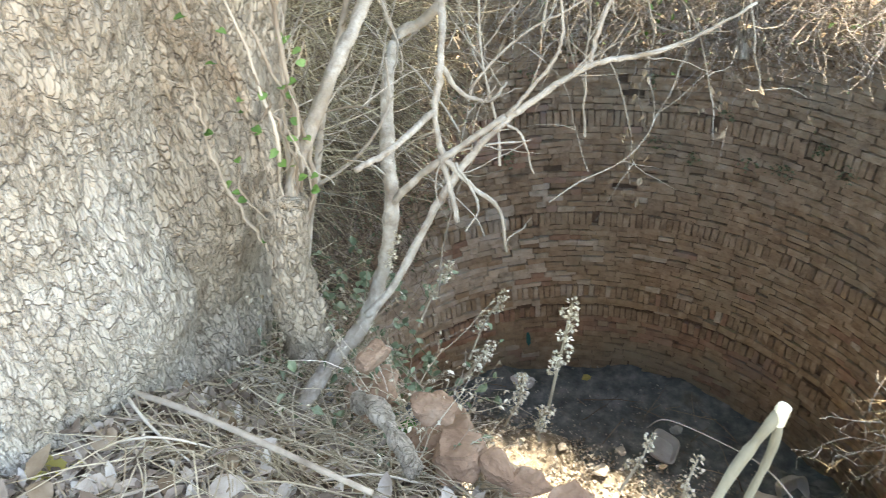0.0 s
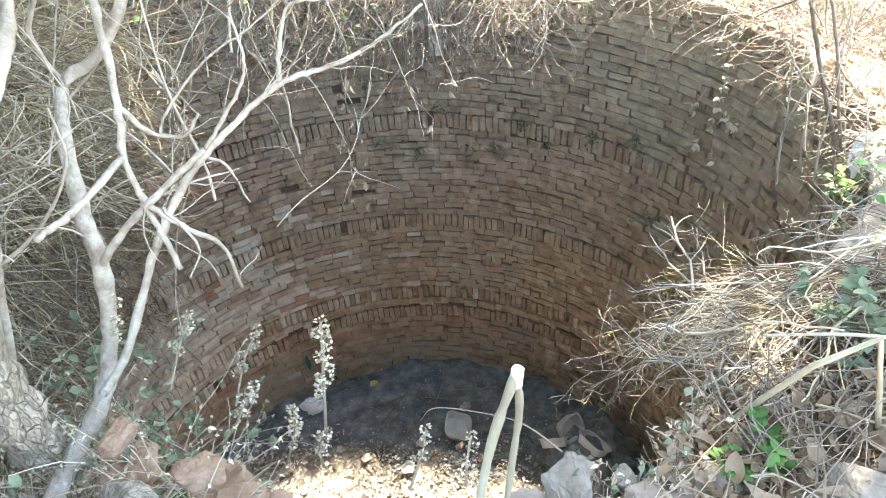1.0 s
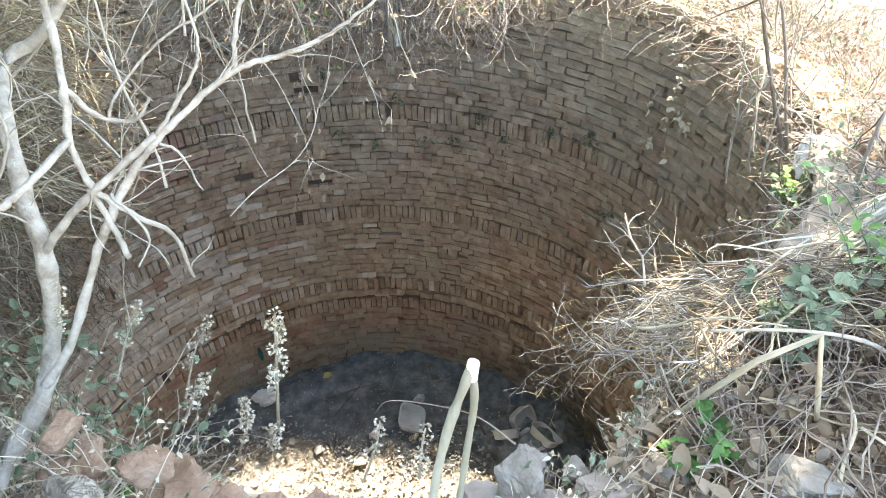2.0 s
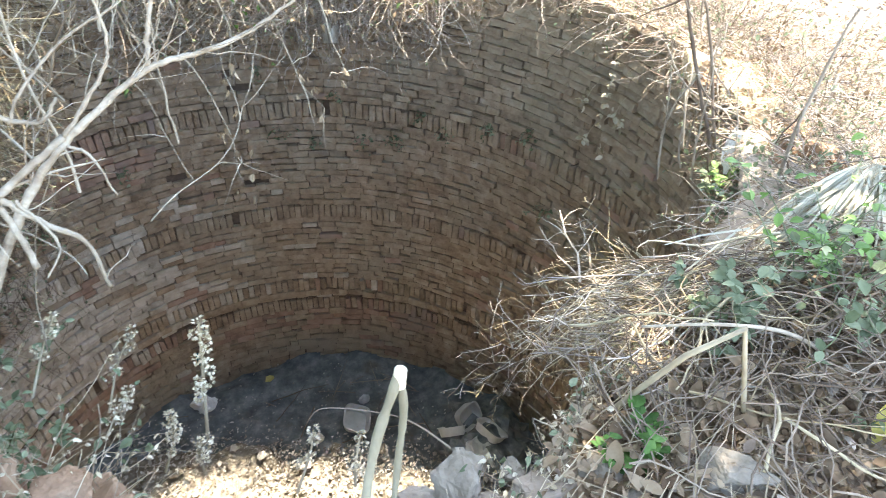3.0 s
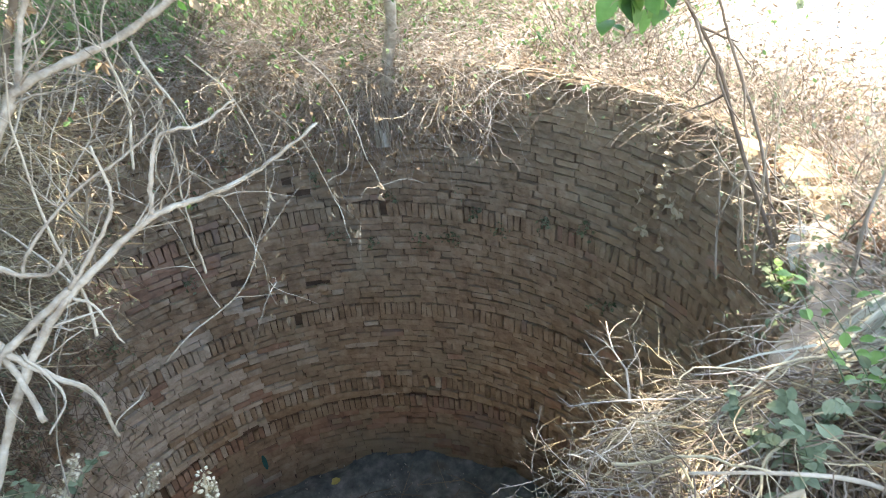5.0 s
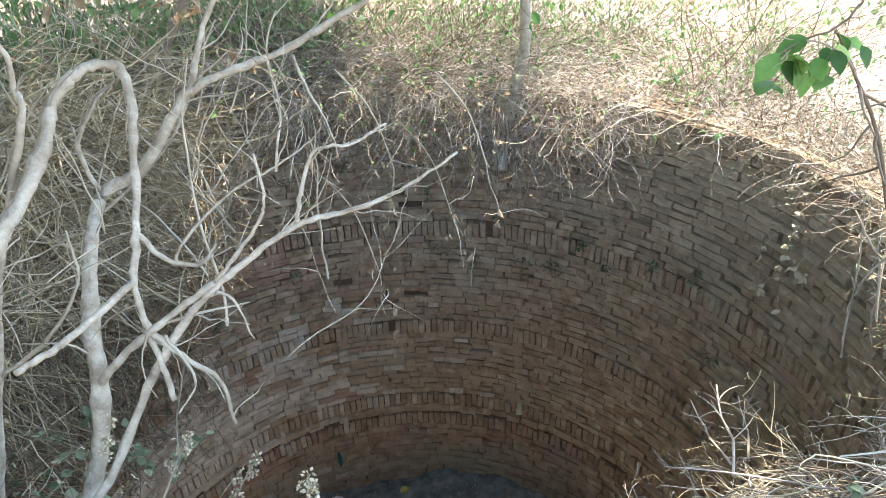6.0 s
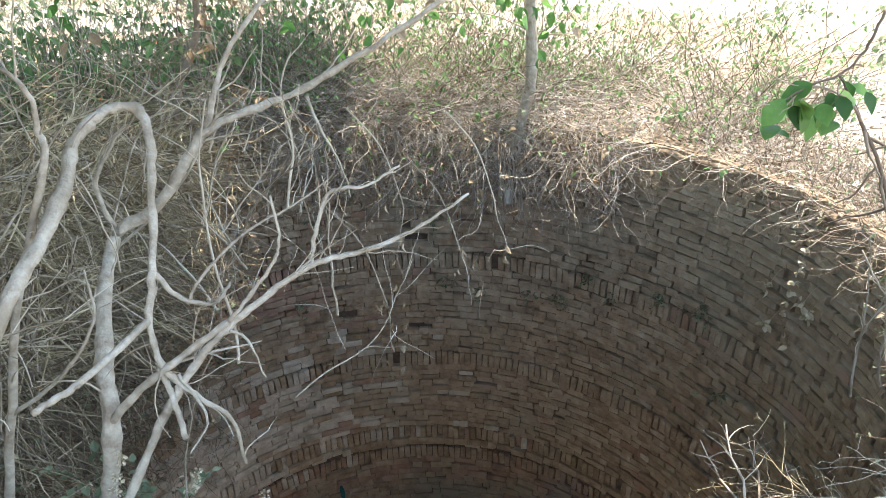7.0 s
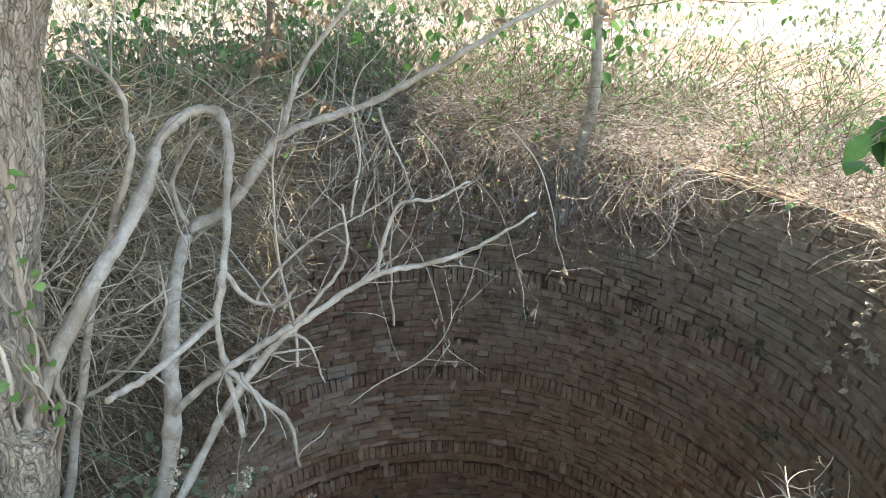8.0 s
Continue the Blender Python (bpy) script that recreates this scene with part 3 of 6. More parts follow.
# bends of the branches and sticks
HOOK_LINE = ((-0.518, 1.62, 0.598), (-0.448, 1.68, 0.745), (-0.373, 1.78, 0.871), (-0.299, 1.95, 0.977), (-0.253, 2.1, 1.066), (-0.241, 2.2, 1.135), (-0.191, 2.28, 1.188), (-0.128, 2.32, 1.211), (-0.065, 2.33, 1.194), (-0.042, 2.25, 1.112), (-0.051, 2.15, 1.002), (-0.067, 1.98, 0.824), (-0.095, 1.93, 0.706), (-0.079, 1.88, 0.583), (-0.023, 1.85, 0.499), (0.083, 1.8, 0.411), (0.104, 1.77, 0.264))
LEFT_LINE = ((-0.707, 2, -0.144), (-0.65, 2, 0.042), (-0.529, 1.98, 0.428), (-0.437, 2, 0.737), (-0.279, 2.05, 1.133), (-0.282, 2.1, 1.214), (-0.289, 2.1, 1.336), (-0.404, 2.15, 1.418))
LEFTSIDE_LINE = ((-0.529, 1.98, 0.428), (-0.364, 1.96, 0.543), (-0.241, 1.95, 0.709), (-0.226, 1.95, 0.87))
MAIN0_LINE = ((-0.514, 1.72, -0.114), (-0.423, 1.8, -0.059), (-0.322, 1.9, 0.062))
MAIN_LINE = ((-0.349, 1.93, 0.058), (-0.273, 1.95, 0.352), (-0.276, 2.05, 0.492), (-0.266, 2.25, 0.665), (-0.237, 2.45, 0.759), (-0.111, 2.5, 0.816), (0.019, 2.53, 0.966), (0.099, 2.56, 1.056), (0.225, 2.6, 1.092), (0.434, 2.65, 1.145), (0.696, 2.7, 1.262), (0.965, 2.75, 1.394), (1.177, 2.8, 1.478), (1.329, 2.85, 1.536))
MAINUP_LINE = ((0.099, 2.56, 1.056), (0.132, 2.58, 1.151), (0.201, 2.62, 1.297), (0.329, 2.68, 1.439), (0.413, 2.7, 1.53))
MAINLEFT_LINE = ((-0.237, 2.45, 0.759), (-0.278, 2.5, 0.91), (-0.214, 2.5, 1.028), (-0.156, 2.55, 1.1))
LONG_LINE = ((-0.394, 1.8, -0.007), (-0.284, 1.85, 0.099), (-0.12, 1.86, 0.387), (0.001, 1.87, 0.559), (0.118, 1.87, 0.675), (0.245, 1.875, 0.762), (0.366, 1.88, 0.828), (0.49, 1.9, 0.835), (0.632, 1.95, 0.84), (0.757, 2, 0.872), (0.883, 2.05, 0.913))
LONGB_LINE = ((-0.271, 1.95, 0.363), (-0.173, 1.9, 0.482), (-0.046, 1.87, 0.586), (0.122, 1.87, 0.692))
SA_LINE = ((0.122, 1.87, 0.692), (0.19, 1.88, 0.762), (0.259, 1.89, 0.841), (0.286, 1.9, 0.905), (0.281, 1.9, 1.037))
SB_LINE = ((0.364, 1.88, 0.825), (0.39, 1.9, 0.931), (0.442, 1.92, 1.022), (0.544, 1.95, 1.018), (0.648, 1.98, 1.056))
SC_LINE = ((0.12, 1.86, 0.67), (0.162, 1.84, 0.64), (0.196, 1.82, 0.517))
SD_LINE = ((-0.067, 1.98, 0.824), (-0.007, 1.98, 0.726), (0.08, 1.98, 0.698), (0.134, 1.98, 0.755))
STUB_LINE = ((-0.296, 1.55, 0.723), (-0.247, 1.62, 0.713), (-0.197, 1.7, 0.71), (-0.096, 1.93, 0.697))
SF_LINE = ((-0.088, 1.88, 0.575), (-0.065, 1.85, 0.474), (-0.047, 1.8, 0.368))
SG_LINE = ((-0.043, 1.87, 0.547), (0.021, 1.8, 0.43), (-0.023, 1.7, 0.399))
SI_LINE = ((0.454, 2.65, 1.123), (0.488, 2.6, 1.007), (0.542, 2.55, 0.889), (0.566, 2.5, 0.772))
SJ_LINE = ((0.007, 1.98, 0.706), (0.063, 2, 0.784), (0.201, 2.05, 0.88), (0.339, 2.05, 0.943), (0.442, 2.05, 1.009))
R1_LINE = ((2.169, 2, 1.195), (2.308, 2, 1.024), (2.446, 1.98, 0.818), (2.565, 1.96, 0.546), (2.71, 1.95, 0.258), (2.921, 1.93, -0.146))
R2_LINE = ((2.367, 1.95, 1.099), (2.434, 1.95, 0.952), (2.543, 1.95, 0.762), (2.721, 1.95, 0.438), (2.933, 1.93, -0.119))
R3_LINE = ((2.596, 2.1, 0.429), (2.725, 2.05, 0.227), (2.936, 2, 0.086), (3.233, 1.85, -0.083), (3.43, 1.7, -0.385))
R4_LINE = ((2.965, 1.5, 0.705), (2.928, 1.5, 0.625), (2.873, 1.5, 0.406), (2.835, 1.5, 0.215), (2.839, 1.5, -0.067))
R5_LINE = ((2.183, 1.9, 1.409), (2.118, 1.88, 1.298), (2.041, 1.87, 1.236), (1.943, 1.87, 1.209), (1.83, 1.87, 1.166))
BSTICK_LINE = ((1.244, 0.95, -0.234), (1.304, 0.83, 0.074), (1.324, 0.74, 0.281), (1.382, 0.65, 0.426), (1.459, 0.63, 0.182), (1.552, 0.62, -0.076))
ARC_LINE = ((1.405, 0.95, 0.17), (1.544, 0.8, 0.238), (1.709, 0.7, 0.211), (1.879, 0.62, 0.091))
FORKL_LINE = ((0.452, 0.83, 0.178), (0.494, 0.84, 0.366), (0.556, 0.85, 0.528))
FORKR_LINE = ((0.536, 0.86, 0.077), (0.554, 0.86, 0.246), (0.57, 0.86, 0.395), (0.56, 0.85, 0.526))
THIN_LINE = ((0.491, 1.35, -0.129), (0.533, 1.3, -0.037), (0.673, 1.2, -0.039), (0.702, 1.05, 0.06), (0.772, 0.98, -0.01))
FSTEM_LINE = ((0.221, 1.6, -0.329), (0.227, 1.58, -0.137), (0.288, 1.57, 0.194))

# ---- grey branches growing out over the well ----
random.seed(21)


def twigs_on(geo, line, count, r, length, spread=0.9, up=0.1):
    for _ in range(count):
        i = random.randrange(len(line) // 4, len(line) - 1)
        d = (Vector(line[i + 1]) - Vector(line[i])).normalized()
        w = d + Vector((rnd(-1, 1), rnd(-1, 1), rnd(-1, 1) + up)) * spread
        ln = wander(line[i], w, rnd(0.4, 1) * length, 6, 0.28)
        geo.tube(ln, r, r * 0.35, 4)


bush = holder("bare_shrub", "leafless grey shrub with bent branches leaning over the well", "shrub")


def branch(line, r0, r1, twigs=0, length=0.3, name="branch", material=None, parent=None, sides=9):
    ln = smooth_line(line, 6)
    ln = [Vector(p) + Vector((rnd(-1, 1), rnd(-1, 1), rnd(-1, 1))) * 0.0025 for p in ln]
    g = Geo()
    g.tube(ln, r0 * 0.87, r1 * 0.87, sides, 0.09, True)
    g.rough(r0 * 0.22, 30)
    if twigs:
        twigs_on(g, ln, twigs, max(0.0022, r1 * 0.6), length)
    return put(name, g, material or M_BRANCH, parent=parent or bush, smooth=True)


branch([(-0.72, 1.5, -0.36), (-0.63, 1.6, -0.22)] + list(MAIN0_LINE[:2]) + list(MAIN_LINE), 0.038, 0.008, 10, 0.35, name="stem", sides=12)
branch(HOOK_LINE, 0.027, 0.006, 6, 0.25)
branch(LEFT_LINE, 0.018, 0.006, 8, 0.3)
branch(LEFTSIDE_LINE, 0.008, 0.003, 2)
branch(MAINUP_LINE, 0.014, 0.007, 3)
branch(MAINLEFT_LINE, 0.011, 0.005, 3)
branch(LONG_LINE, 0.018, 0.0045, 12, 0.28)
branch(LONGB_LINE, 0.016, 0.011, 2)
branch(SA_LINE, 0.008, 0.004, 2, 0.2)
branch(SB_LINE, 0.008, 0.004, 3, 0.2)
branch(SC_LINE, 0.005, 0.003)
branch(SD_LINE, 0.01, 0.005, 2, 0.2)
branch(STUB_LINE, 0.009, 0.012)
branch(SF_LINE, 0.011, 0.009)
branch(SG_LINE, 0.006, 0.003)
branch(SI_LINE, 0.007, 0.003, 3, 0.2)
branch(SJ_LINE, 0.006, 0.003, 2, 0.2)

# lesser branches filling the shrub
random.seed(23)
made = 0
while made < 70:
    x, y = rnd(-1.2, 0.5), rnd(1.95, 3.6)
    z = rnd(-0.2, 0.9)
    ln = wander((x, y, z), (rnd(-0.5, 0.7), rnd(-0.7, 0.7), rnd(0.0, 1)), rnd(0.4, 1.0), 9, 0.27)
    if any(q[0] > 0.75 or q[1] < 1.85 for q in ln):
        continue
    made += 1
    g = Geo()
    r = rnd(0.002, 0.006)
    ln = smooth_line(ln, 2)
    g.tube(ln, r, r * 0.45, 6, 0.06)
    twigs_on(g, ln, 4, 0.002, 0.3)
    put("branch", g, M_BRANCH if made % 3 == 0 else M_TWIG, parent=bush, smooth=True)

# ---- sprouts at the foot of the tree ----


def sprout(base, tops, r, label):
    h = holder("sprout", label, "shoot", "shoots at the trunk")
    for tp in tops:
        ln = smooth_line([base, (base[0] * 0.5 + tp[0] * 0.5 + rnd(-0.09, 0.09), base[1] * 0.5 + tp[1] * 0.5 + rnd(-0.07, 0.07), base[2] * 0.5 + tp[2] * 0.5), tp], 6)
        g = Geo()
        ln = [Vector(q) + Vector((rnd(-1, 1), rnd(-1, 1), rnd(-1, 1))) * 0.006 for q in smooth_line(ln, 2)]
        g.tube(ln, r, r * 0.45, 9, 0.1)
        g.rough(r * 0.4, 40)
        twigs_on(g, ln, 2, r * 0.3, 0.16)
        put("stem", g, M_BARK_TAN if r > 0.01 else M_TWIG, parent=h, smooth=True)
        g = Geo()
        for _ in range(3):
            i = random.randrange(9, len(ln))
            g.broad(ln[i], (rnd(-1, 1), rnd(-1, 0.2), rnd(-0.3, 0.6)), (0, -0.6, 1), rnd(0.022, 0.038), rnd(0.018, 0.028))
        put("leaves", g, M_LIME, "small fresh green leaves", parent=h)
    return h


sprout((-0.6, 1.63, 0.2), ((-0.56, 1.5, 1.25), (-0.6, 1.5, 1.2), (-0.52, 1.53, 0.9)), 0.019, "brown woody shoots with fresh green leaves")
sprout((-0.55, 1.68, 0.3), ((-0.4, 1.62, 1.3), (-0.46, 1.66, 1.4), (-0.5, 1.6, 1.1)), 0.009, "thin green shoots with fresh leaves")
sprout((-0.6, 1.66, 0.35), ((-0.5, 1.56, 1.0), (-0.42, 1.6, 0.9), (-0.64, 1.52, 1.0), (-0.54, 1.55, 1.3)), 0.006, "thin curved shoots with fresh leaves")
sprout((-0.52, 1.64, 0.45), ((-0.46, 1.58, 0.85), (-0.38, 1.62, 1.05), (-0.6, 1.58, 0.8)), 0.004, "thin fibrous shoots beside the stump")
g = Geo()
g.tube(smooth_line([(-0.6, 1.72, -0.05), (-0.58, 1.68, 0.25), (-0.535, 1.635, 0.56), (-0.51, 1.62, 0.63)], 8), 0.078, 0.046, 22, 0.14, True)
g.rough(0.022, 16)
put("stump", g, M_BARK_TAN, "broken brown woody stump beside the trunk", "stump", smooth=True)

# ---- dry brush ----


def tangle(name, count, seeds, material, label, category="brush", size=(0.0018, 0.0045), length=(0.3, 0.9), wiggle=0.3, fall=0.05, bits=0, bit_mat=None, bit_size=(0.02, 0.045), sides=3, n=7, keep=None):
    """A mass of dry stems; seeds() gives a start and a way for each."""
    g, b = Geo(), Geo()
    for _ in range(count):
        st, way = seeds()
        r = rnd(*size)
        ln = wander(st, way, rnd(*length), n, wiggle, fall)
        if keep and not all(keep(q) for q in ln):
            continue
        g.tube(ln, r, r * 0.45, sides)
        for _ in range(bits):
            if random.random() < 0.6:
                p = random.choice(ln[1:])
                s = rnd(*bit_size)
                b.leaf(p, (rnd(-1, 1), rnd(-1, 1), rnd(-1.2, 0.4)), (rnd(-1, 1), rnd(-1, 1), 1), s, s * rnd(0.4, 0.7), 0.4, 0.6)
    ob = put(name, g, material, label, category, kind="stuff")
    if b.n:
        put("leaves", b, bit_mat, parent=ob, kind="stuff")
    return ob


random.seed(31)


def seeds_curtain():
    deg = random.triangular(103, 208, 150)
    z = random.triangular(-1.5 - 0.7 * sstep(115, 150, deg), 0.85, 0.3)
    r = rnd(R - (0.25 + 0.75 * sstep(112, 140, deg)) * sstep(-1.9, 0.0, z) - 0.08, R + 0.3)
    p = polar(deg, r, z)
    if noise.noise(p * 3.2) < rnd(-0.35, 0.1):
        return seeds_curtain()
    inw = polar(deg, -1) - polar(deg, 0)
    return p, Vector((rnd(-1, 1), rnd(-1, 1), rnd(-1.1, 0.7))) + inw * rnd(-0.2, 0.5)


tangle("dry_branches", 1300, seeds_curtain, M_VINE, "tangled dry yellowish branches over the brick lining", size=(0.0022, 0.0065), length=(0.4, 1.1), wiggle=0.36, fall=0.01, sides=4)
tangle("dry_vines", 3600, seeds_curtain, M_VINE, "dense curtain of dry yellowish vines hanging over the brick lining", size=(0.0016, 0.004), length=(0.3, 1.0), bits=1, bit_mat=M_BROWNLEAF, bit_size=(0.015, 0.035))


# brown vines; their dark colour also stands in for shade in the gaps
tangle("dry_vines", 2600, seeds_curtain, M_TWIG_DARK, "brown dry vines tangled among the yellowish ones, darkening the gaps", size=(0.0016, 0.004), length=(0.3, 0.9), bits=1, bit_mat=M_BROWNLEAF, bit_size=(0.02, 0.045))


def seeds_low():
    deg = random.triangular(112, 228, 150)
    z = random.triangular(-3.4, 0.2, -0.9)
    p = polar(deg, R - rnd(0.02, 0.7) * sstep(-3.4, -1.0, z) - 0.03, z)
    return p, Vector((rnd(-1, 1), rnd(-1, 1), rnd(-1, 0.7)))


tangle("shade_weeds", 3600, seeds_low, M_TWIG_DARK, "grey-brown weeds clinging to the shaded lining", length=(0.2, 0.6), bits=3, bit_mat=M_GREYGREEN, bit_size=(0.02, 0.045))


def seeds_rim():
    deg = rnd(18, 118)
    p = polar(deg, rnd(R - 0.15, R + 0.9), rnd(-0.02, 0.38))
    if random.random() > 0.35 + noise.noise(p * 1.8) + sstep(30, 55, deg) * 0.5:
        p = polar(rnd(55, 118), R + rnd(0, 0.5), rnd(0, 0.35))
    return p, (polar(deg, -1) - polar(deg, 0)) * rnd(-0.3, 0.6) + Vector((rnd(-1.3, 1.3), rnd(-1.3, 1.3), rnd(-0.5, 0.5)))


tangle("rim_brush", 3000, seeds_rim, M_GREYTWIG, "dry grey twigs matted along the rim", size=(0.0013, 0.003), length=(0.25, 0.9), fall=0.03, wiggle=0.42, bits=2, bit_mat=M_BROWNLEAF, bit_size=(0.015, 0.04), n=9)


def seeds_mat():
    deg = random.triangular(24, 112, 54) + 4 * noise.noise(Vector((random.random() * 9, 0, 0)))
    p = polar(deg, rnd(R - 0.28, R + 0.06), rnd(-0.55, 0.12) * sstep(20, 44, deg))
    a = radians(deg + 90)
    return p, Vector((math.cos(a), math.sin(a), 0)) * rnd(-1, 1) + (polar(deg, -1) - polar(deg, 0)) * rnd(-0.1, 0.5) + Vector((rnd(-0.3, 0.3), rnd(-0.3, 0.3), rnd(-0.6, 0.35)))


tangle("overhanging_twigs", 1700, seeds_mat, M_GREYTWIG, "matted grey twigs sagging over the rim bricks", size=(0.0012, 0.0032), length=(0.25, 0.8), wiggle=0.45, fall=0.05, bits=2, bit_mat=M_GREYGREEN, bit_size=(0.012, 0.03), n=9, sides=4)
tangle("withered_vines", 520, seeds_mat, M_TWIG_DARK, "brown vines with withered leaves over the rim", size=(0.0012, 0.0028), length=(0.2, 0.6), wiggle=0.45, fall=0.1, bits=3, bit_mat=M_BROWNLEAF, bit_size=(0.025, 0.065), n=8)


def seeds_hang():
    deg = random.choice((random.gauss(72, 6), random.gauss(62, 5), random.gauss(46, 5), random.gauss(84, 4), rnd(30, 100)))
    p = polar(deg, rnd(R - 0.25, R + 0.05), rnd(-0.2, 0.15))
    return p, (polar(deg, -1) - polar(deg, 0)) * rnd(0, 0.8) + Vector((rnd(-0.8, 0.8), rnd(-0.8, 0.8), rnd(-1, 0.1)))


tangle("hanging_vines", 240, seeds_hang, M_TWIG, "thin dry vines with withered leaves hanging over the rim", length=(0.3, 0.9), wiggle=0.5, fall=0.08, bits=3, bit_mat=M_BROWNLEAF, bit_size=(0.03, 0.07))

# bushes behind the rim
random.seed(41)


def seeds_back():
    deg = rnd(20, 100)
    p = polar(deg, R + random.triangular(0.15, 3.2, 0.5), 0.0)
    if noise.noise(p * 0.8) < -0.12:
        p = polar(rnd(50, 100), R + random.triangular(0.15, 2.2, 0.5), 0.0)
    return p, Vector((rnd(-1.2, 1.2), rnd(-1.2, 1.2), rnd(0.05, 1.0)))


tangle("back_bushes", 2600, seeds_back, M_TWIG_DARK, "thin bushes with small grey-green leaves behind the rim", "bush", size=(0.0014, 0.005), length=(0.5, 2.1), bits=9, bit_mat=M_HERB, bit_size=(0.028, 0.06), wiggle=0.3, fall=-0.01, n=9)
tangle("dry_grass", 3800, seeds_back, M_GREYTWIG, "bleached dry grass and twigs behind the rim", "grass", size=(0.001, 0.0026), length=(0.25, 0.7), wiggle=0.42, fall=0.12, n=7, bits=1, bit_mat=M_LITTER, bit_size=(0.02, 0.05))


def seeds_herb():
    deg = rnd(88, 152)
    p = polar(deg, R + random.triangular(0.1, 3.4, 0.8), 0.0)
    return p, Vector((rnd(-0.6, 0.6), rnd(-0.6, 0.6), 1))


herbs = tangle("green_herbs", 1500, seeds_herb, M_TWIG_DARK, "green leafy herbs with small orange flowers behind the rim", "herbs", length=(0.4, 1.3), bits=8, bit_mat=M_HERB, bit_size=(0.05, 0.12), fall=-0.02, wiggle=0.3)
tangle("dry_grass", 2400, seeds_herb, M_VINE, "matted dry grass under the herbs", "grass", size=(0.001, 0.0028), length=(0.3, 0.8), wiggle=0.3, fall=0.1)

tangle("tall_stems", 420, seeds_herb, M_TWIG, "tall bare dry stems among the herbs", "stems", size=(0.002, 0.006), length=(0.9, 2.0), wiggle=0.26, fall=0.0, n=10, bits=2, bit_mat=M_BROWNLEAF, bit_size=(0.03, 0.07))

# far sunlit scrub
random.seed(43)


def seeds_far():
    deg, r = rnd(-45, 150), rnd(R + 3, R + 26)
    p = polar(deg, r, 0)
    if noise.noise(p * 0.45) < 0.12:
        p = polar(rnd(60, 150), rnd(R + 9, R + 22), 0)
    return p, Vector((rnd(-0.7, 0.7), rnd(-0.7, 0.7), 1))


tangle("far_scrub", 3400, seeds_far, M_TWIG_DARK, "sparse green scrub on the sunlit ground", "scrub", size=(0.003, 0.006), length=(0.4, 1.3), bits=9, bit_mat=M_GREYGREEN, bit_size=(0.06, 0.13))

# ---- brush heap on the right bank ----
random.seed(51)


def over_heap(q):
    """True where the heap's twigs may reach: over the bank, and a little way out over the well."""
    x, y = q[0], q[1]
    out = math.hypot(x - CX, y - CY) > lip(math.degrees(math.atan2(y - CY, x - CX))) - 0.02
    return -0.45 < q[2] < min(0.38 - 0.6 * max(0, y - 0.7), 0.04 + 0.55 * (x - 1.05)) and x > 1.0 and (out or (x > 1.22 and y < 1.95 and y - 1.15 < (x - 1.15) * 1.6 and y - 0.8 < 1.1))


def seeds_heap():
    t = rnd(0, 1) ** 0.8
    p = Vector((2.55, 0.82, 0.1)).lerp(Vector((1.7, 1.12, -0.05)), t) + Vector((random.gauss(0, 0.13), random.gauss(0, 0.1), random.gauss(0, 0.05)))
    return p, Vector((-0.55, 0.25, -0.06)) + Vector((rnd(-1, 1), rnd(-1, 1), rnd(-0.6, 0.6))) * 1.1


tangle("brush_heap", 520, seeds_heap, M_VINE, "heap of cut dry grey-brown branches overhanging the well", "brush", size=(0.0014, 0.0036), length=(0.25, 0.75), wiggle=0.36, fall=0.02, sides=4, n=10, keep=over_heap)


def seeds_heap2():
    p = Vector((rnd(1.1, 2.8), rnd(0.3, 1.2), 0.02))
    p.z = ground_z(p.x, p.y) + rnd(-0.02, 0.2)
    return p, Vector((rnd(-1, 1), rnd(-1, 1), rnd(-0.35, 0.45)))


tangle("brush_tangle", 1300, seeds_heap2, M_TWIG_DARK, "tangle of brown dry twigs over dead leaves", "brush", size=(0.0013, 0.0036), length=(0.25, 0.8), wiggle=0.38, fall=0.02, sides=4, n=9, keep=over_heap)


def seeds_tips():
    p = Vector((1.75, 1.25, -0.08)) + Vector((random.gauss(0, 0.17), random.gauss(0, 0.09), random.gauss(0, 0.05)))
    return p, Vector((-0.3, 0.75, -0.1)) + Vector((rnd(-1, 1), rnd(-1, 1), rnd(-1, 1))) * 0.9


tangle("brush_tips", 170, seeds_tips, M_TWIG, "fine crooked twig ends reaching over the well", "brush", size=(0.0011, 0.0026), length=(0.15, 0.5), wiggle=0.5, fall=0.02, sides=4, n=8, keep=over_heap)

# the larger cut branches of the heap, one by one


def thorny(geo, start, way, length, r, depth, fall=0.05):
    """A crooked twig that zigzags and forks into finer ones."""
    p, d = Vector(start), Vector(way).normalized()
    n = max(4, int(length / 0.05))
    line, side = [p.copy()], 1
    for k in range(n):
        d = (d + Vector((rnd(-1, 1), rnd(-1, 1), rnd(-1, 1))) * 0.24 + Vector((0, 0, -fall))).normalized()
        p = p + d * (length / n)
        line.append(p.copy())
        if depth and k > n * 0.2 and random.random() < (0.62 if depth > 1 else 0.45):
            side = -side
            out = d.cross(Vector((rnd(-0.4, 0.4), rnd(-0.4, 0.4), 1))).normalized() * side
            thorny(geo, p, d * 0.8 + out * rnd(0.5, 1.1) + Vector((0, 0, rnd(-0.3, 0.5))), length * rnd(0.25, 0.5) * (1.15 - 0.6 * k / n), r * 0.6, depth - 1, fall)
    geo.tube(line, r, max(0.0011, r * 0.35), 6 if r > 0.004 else 4, 0.05)


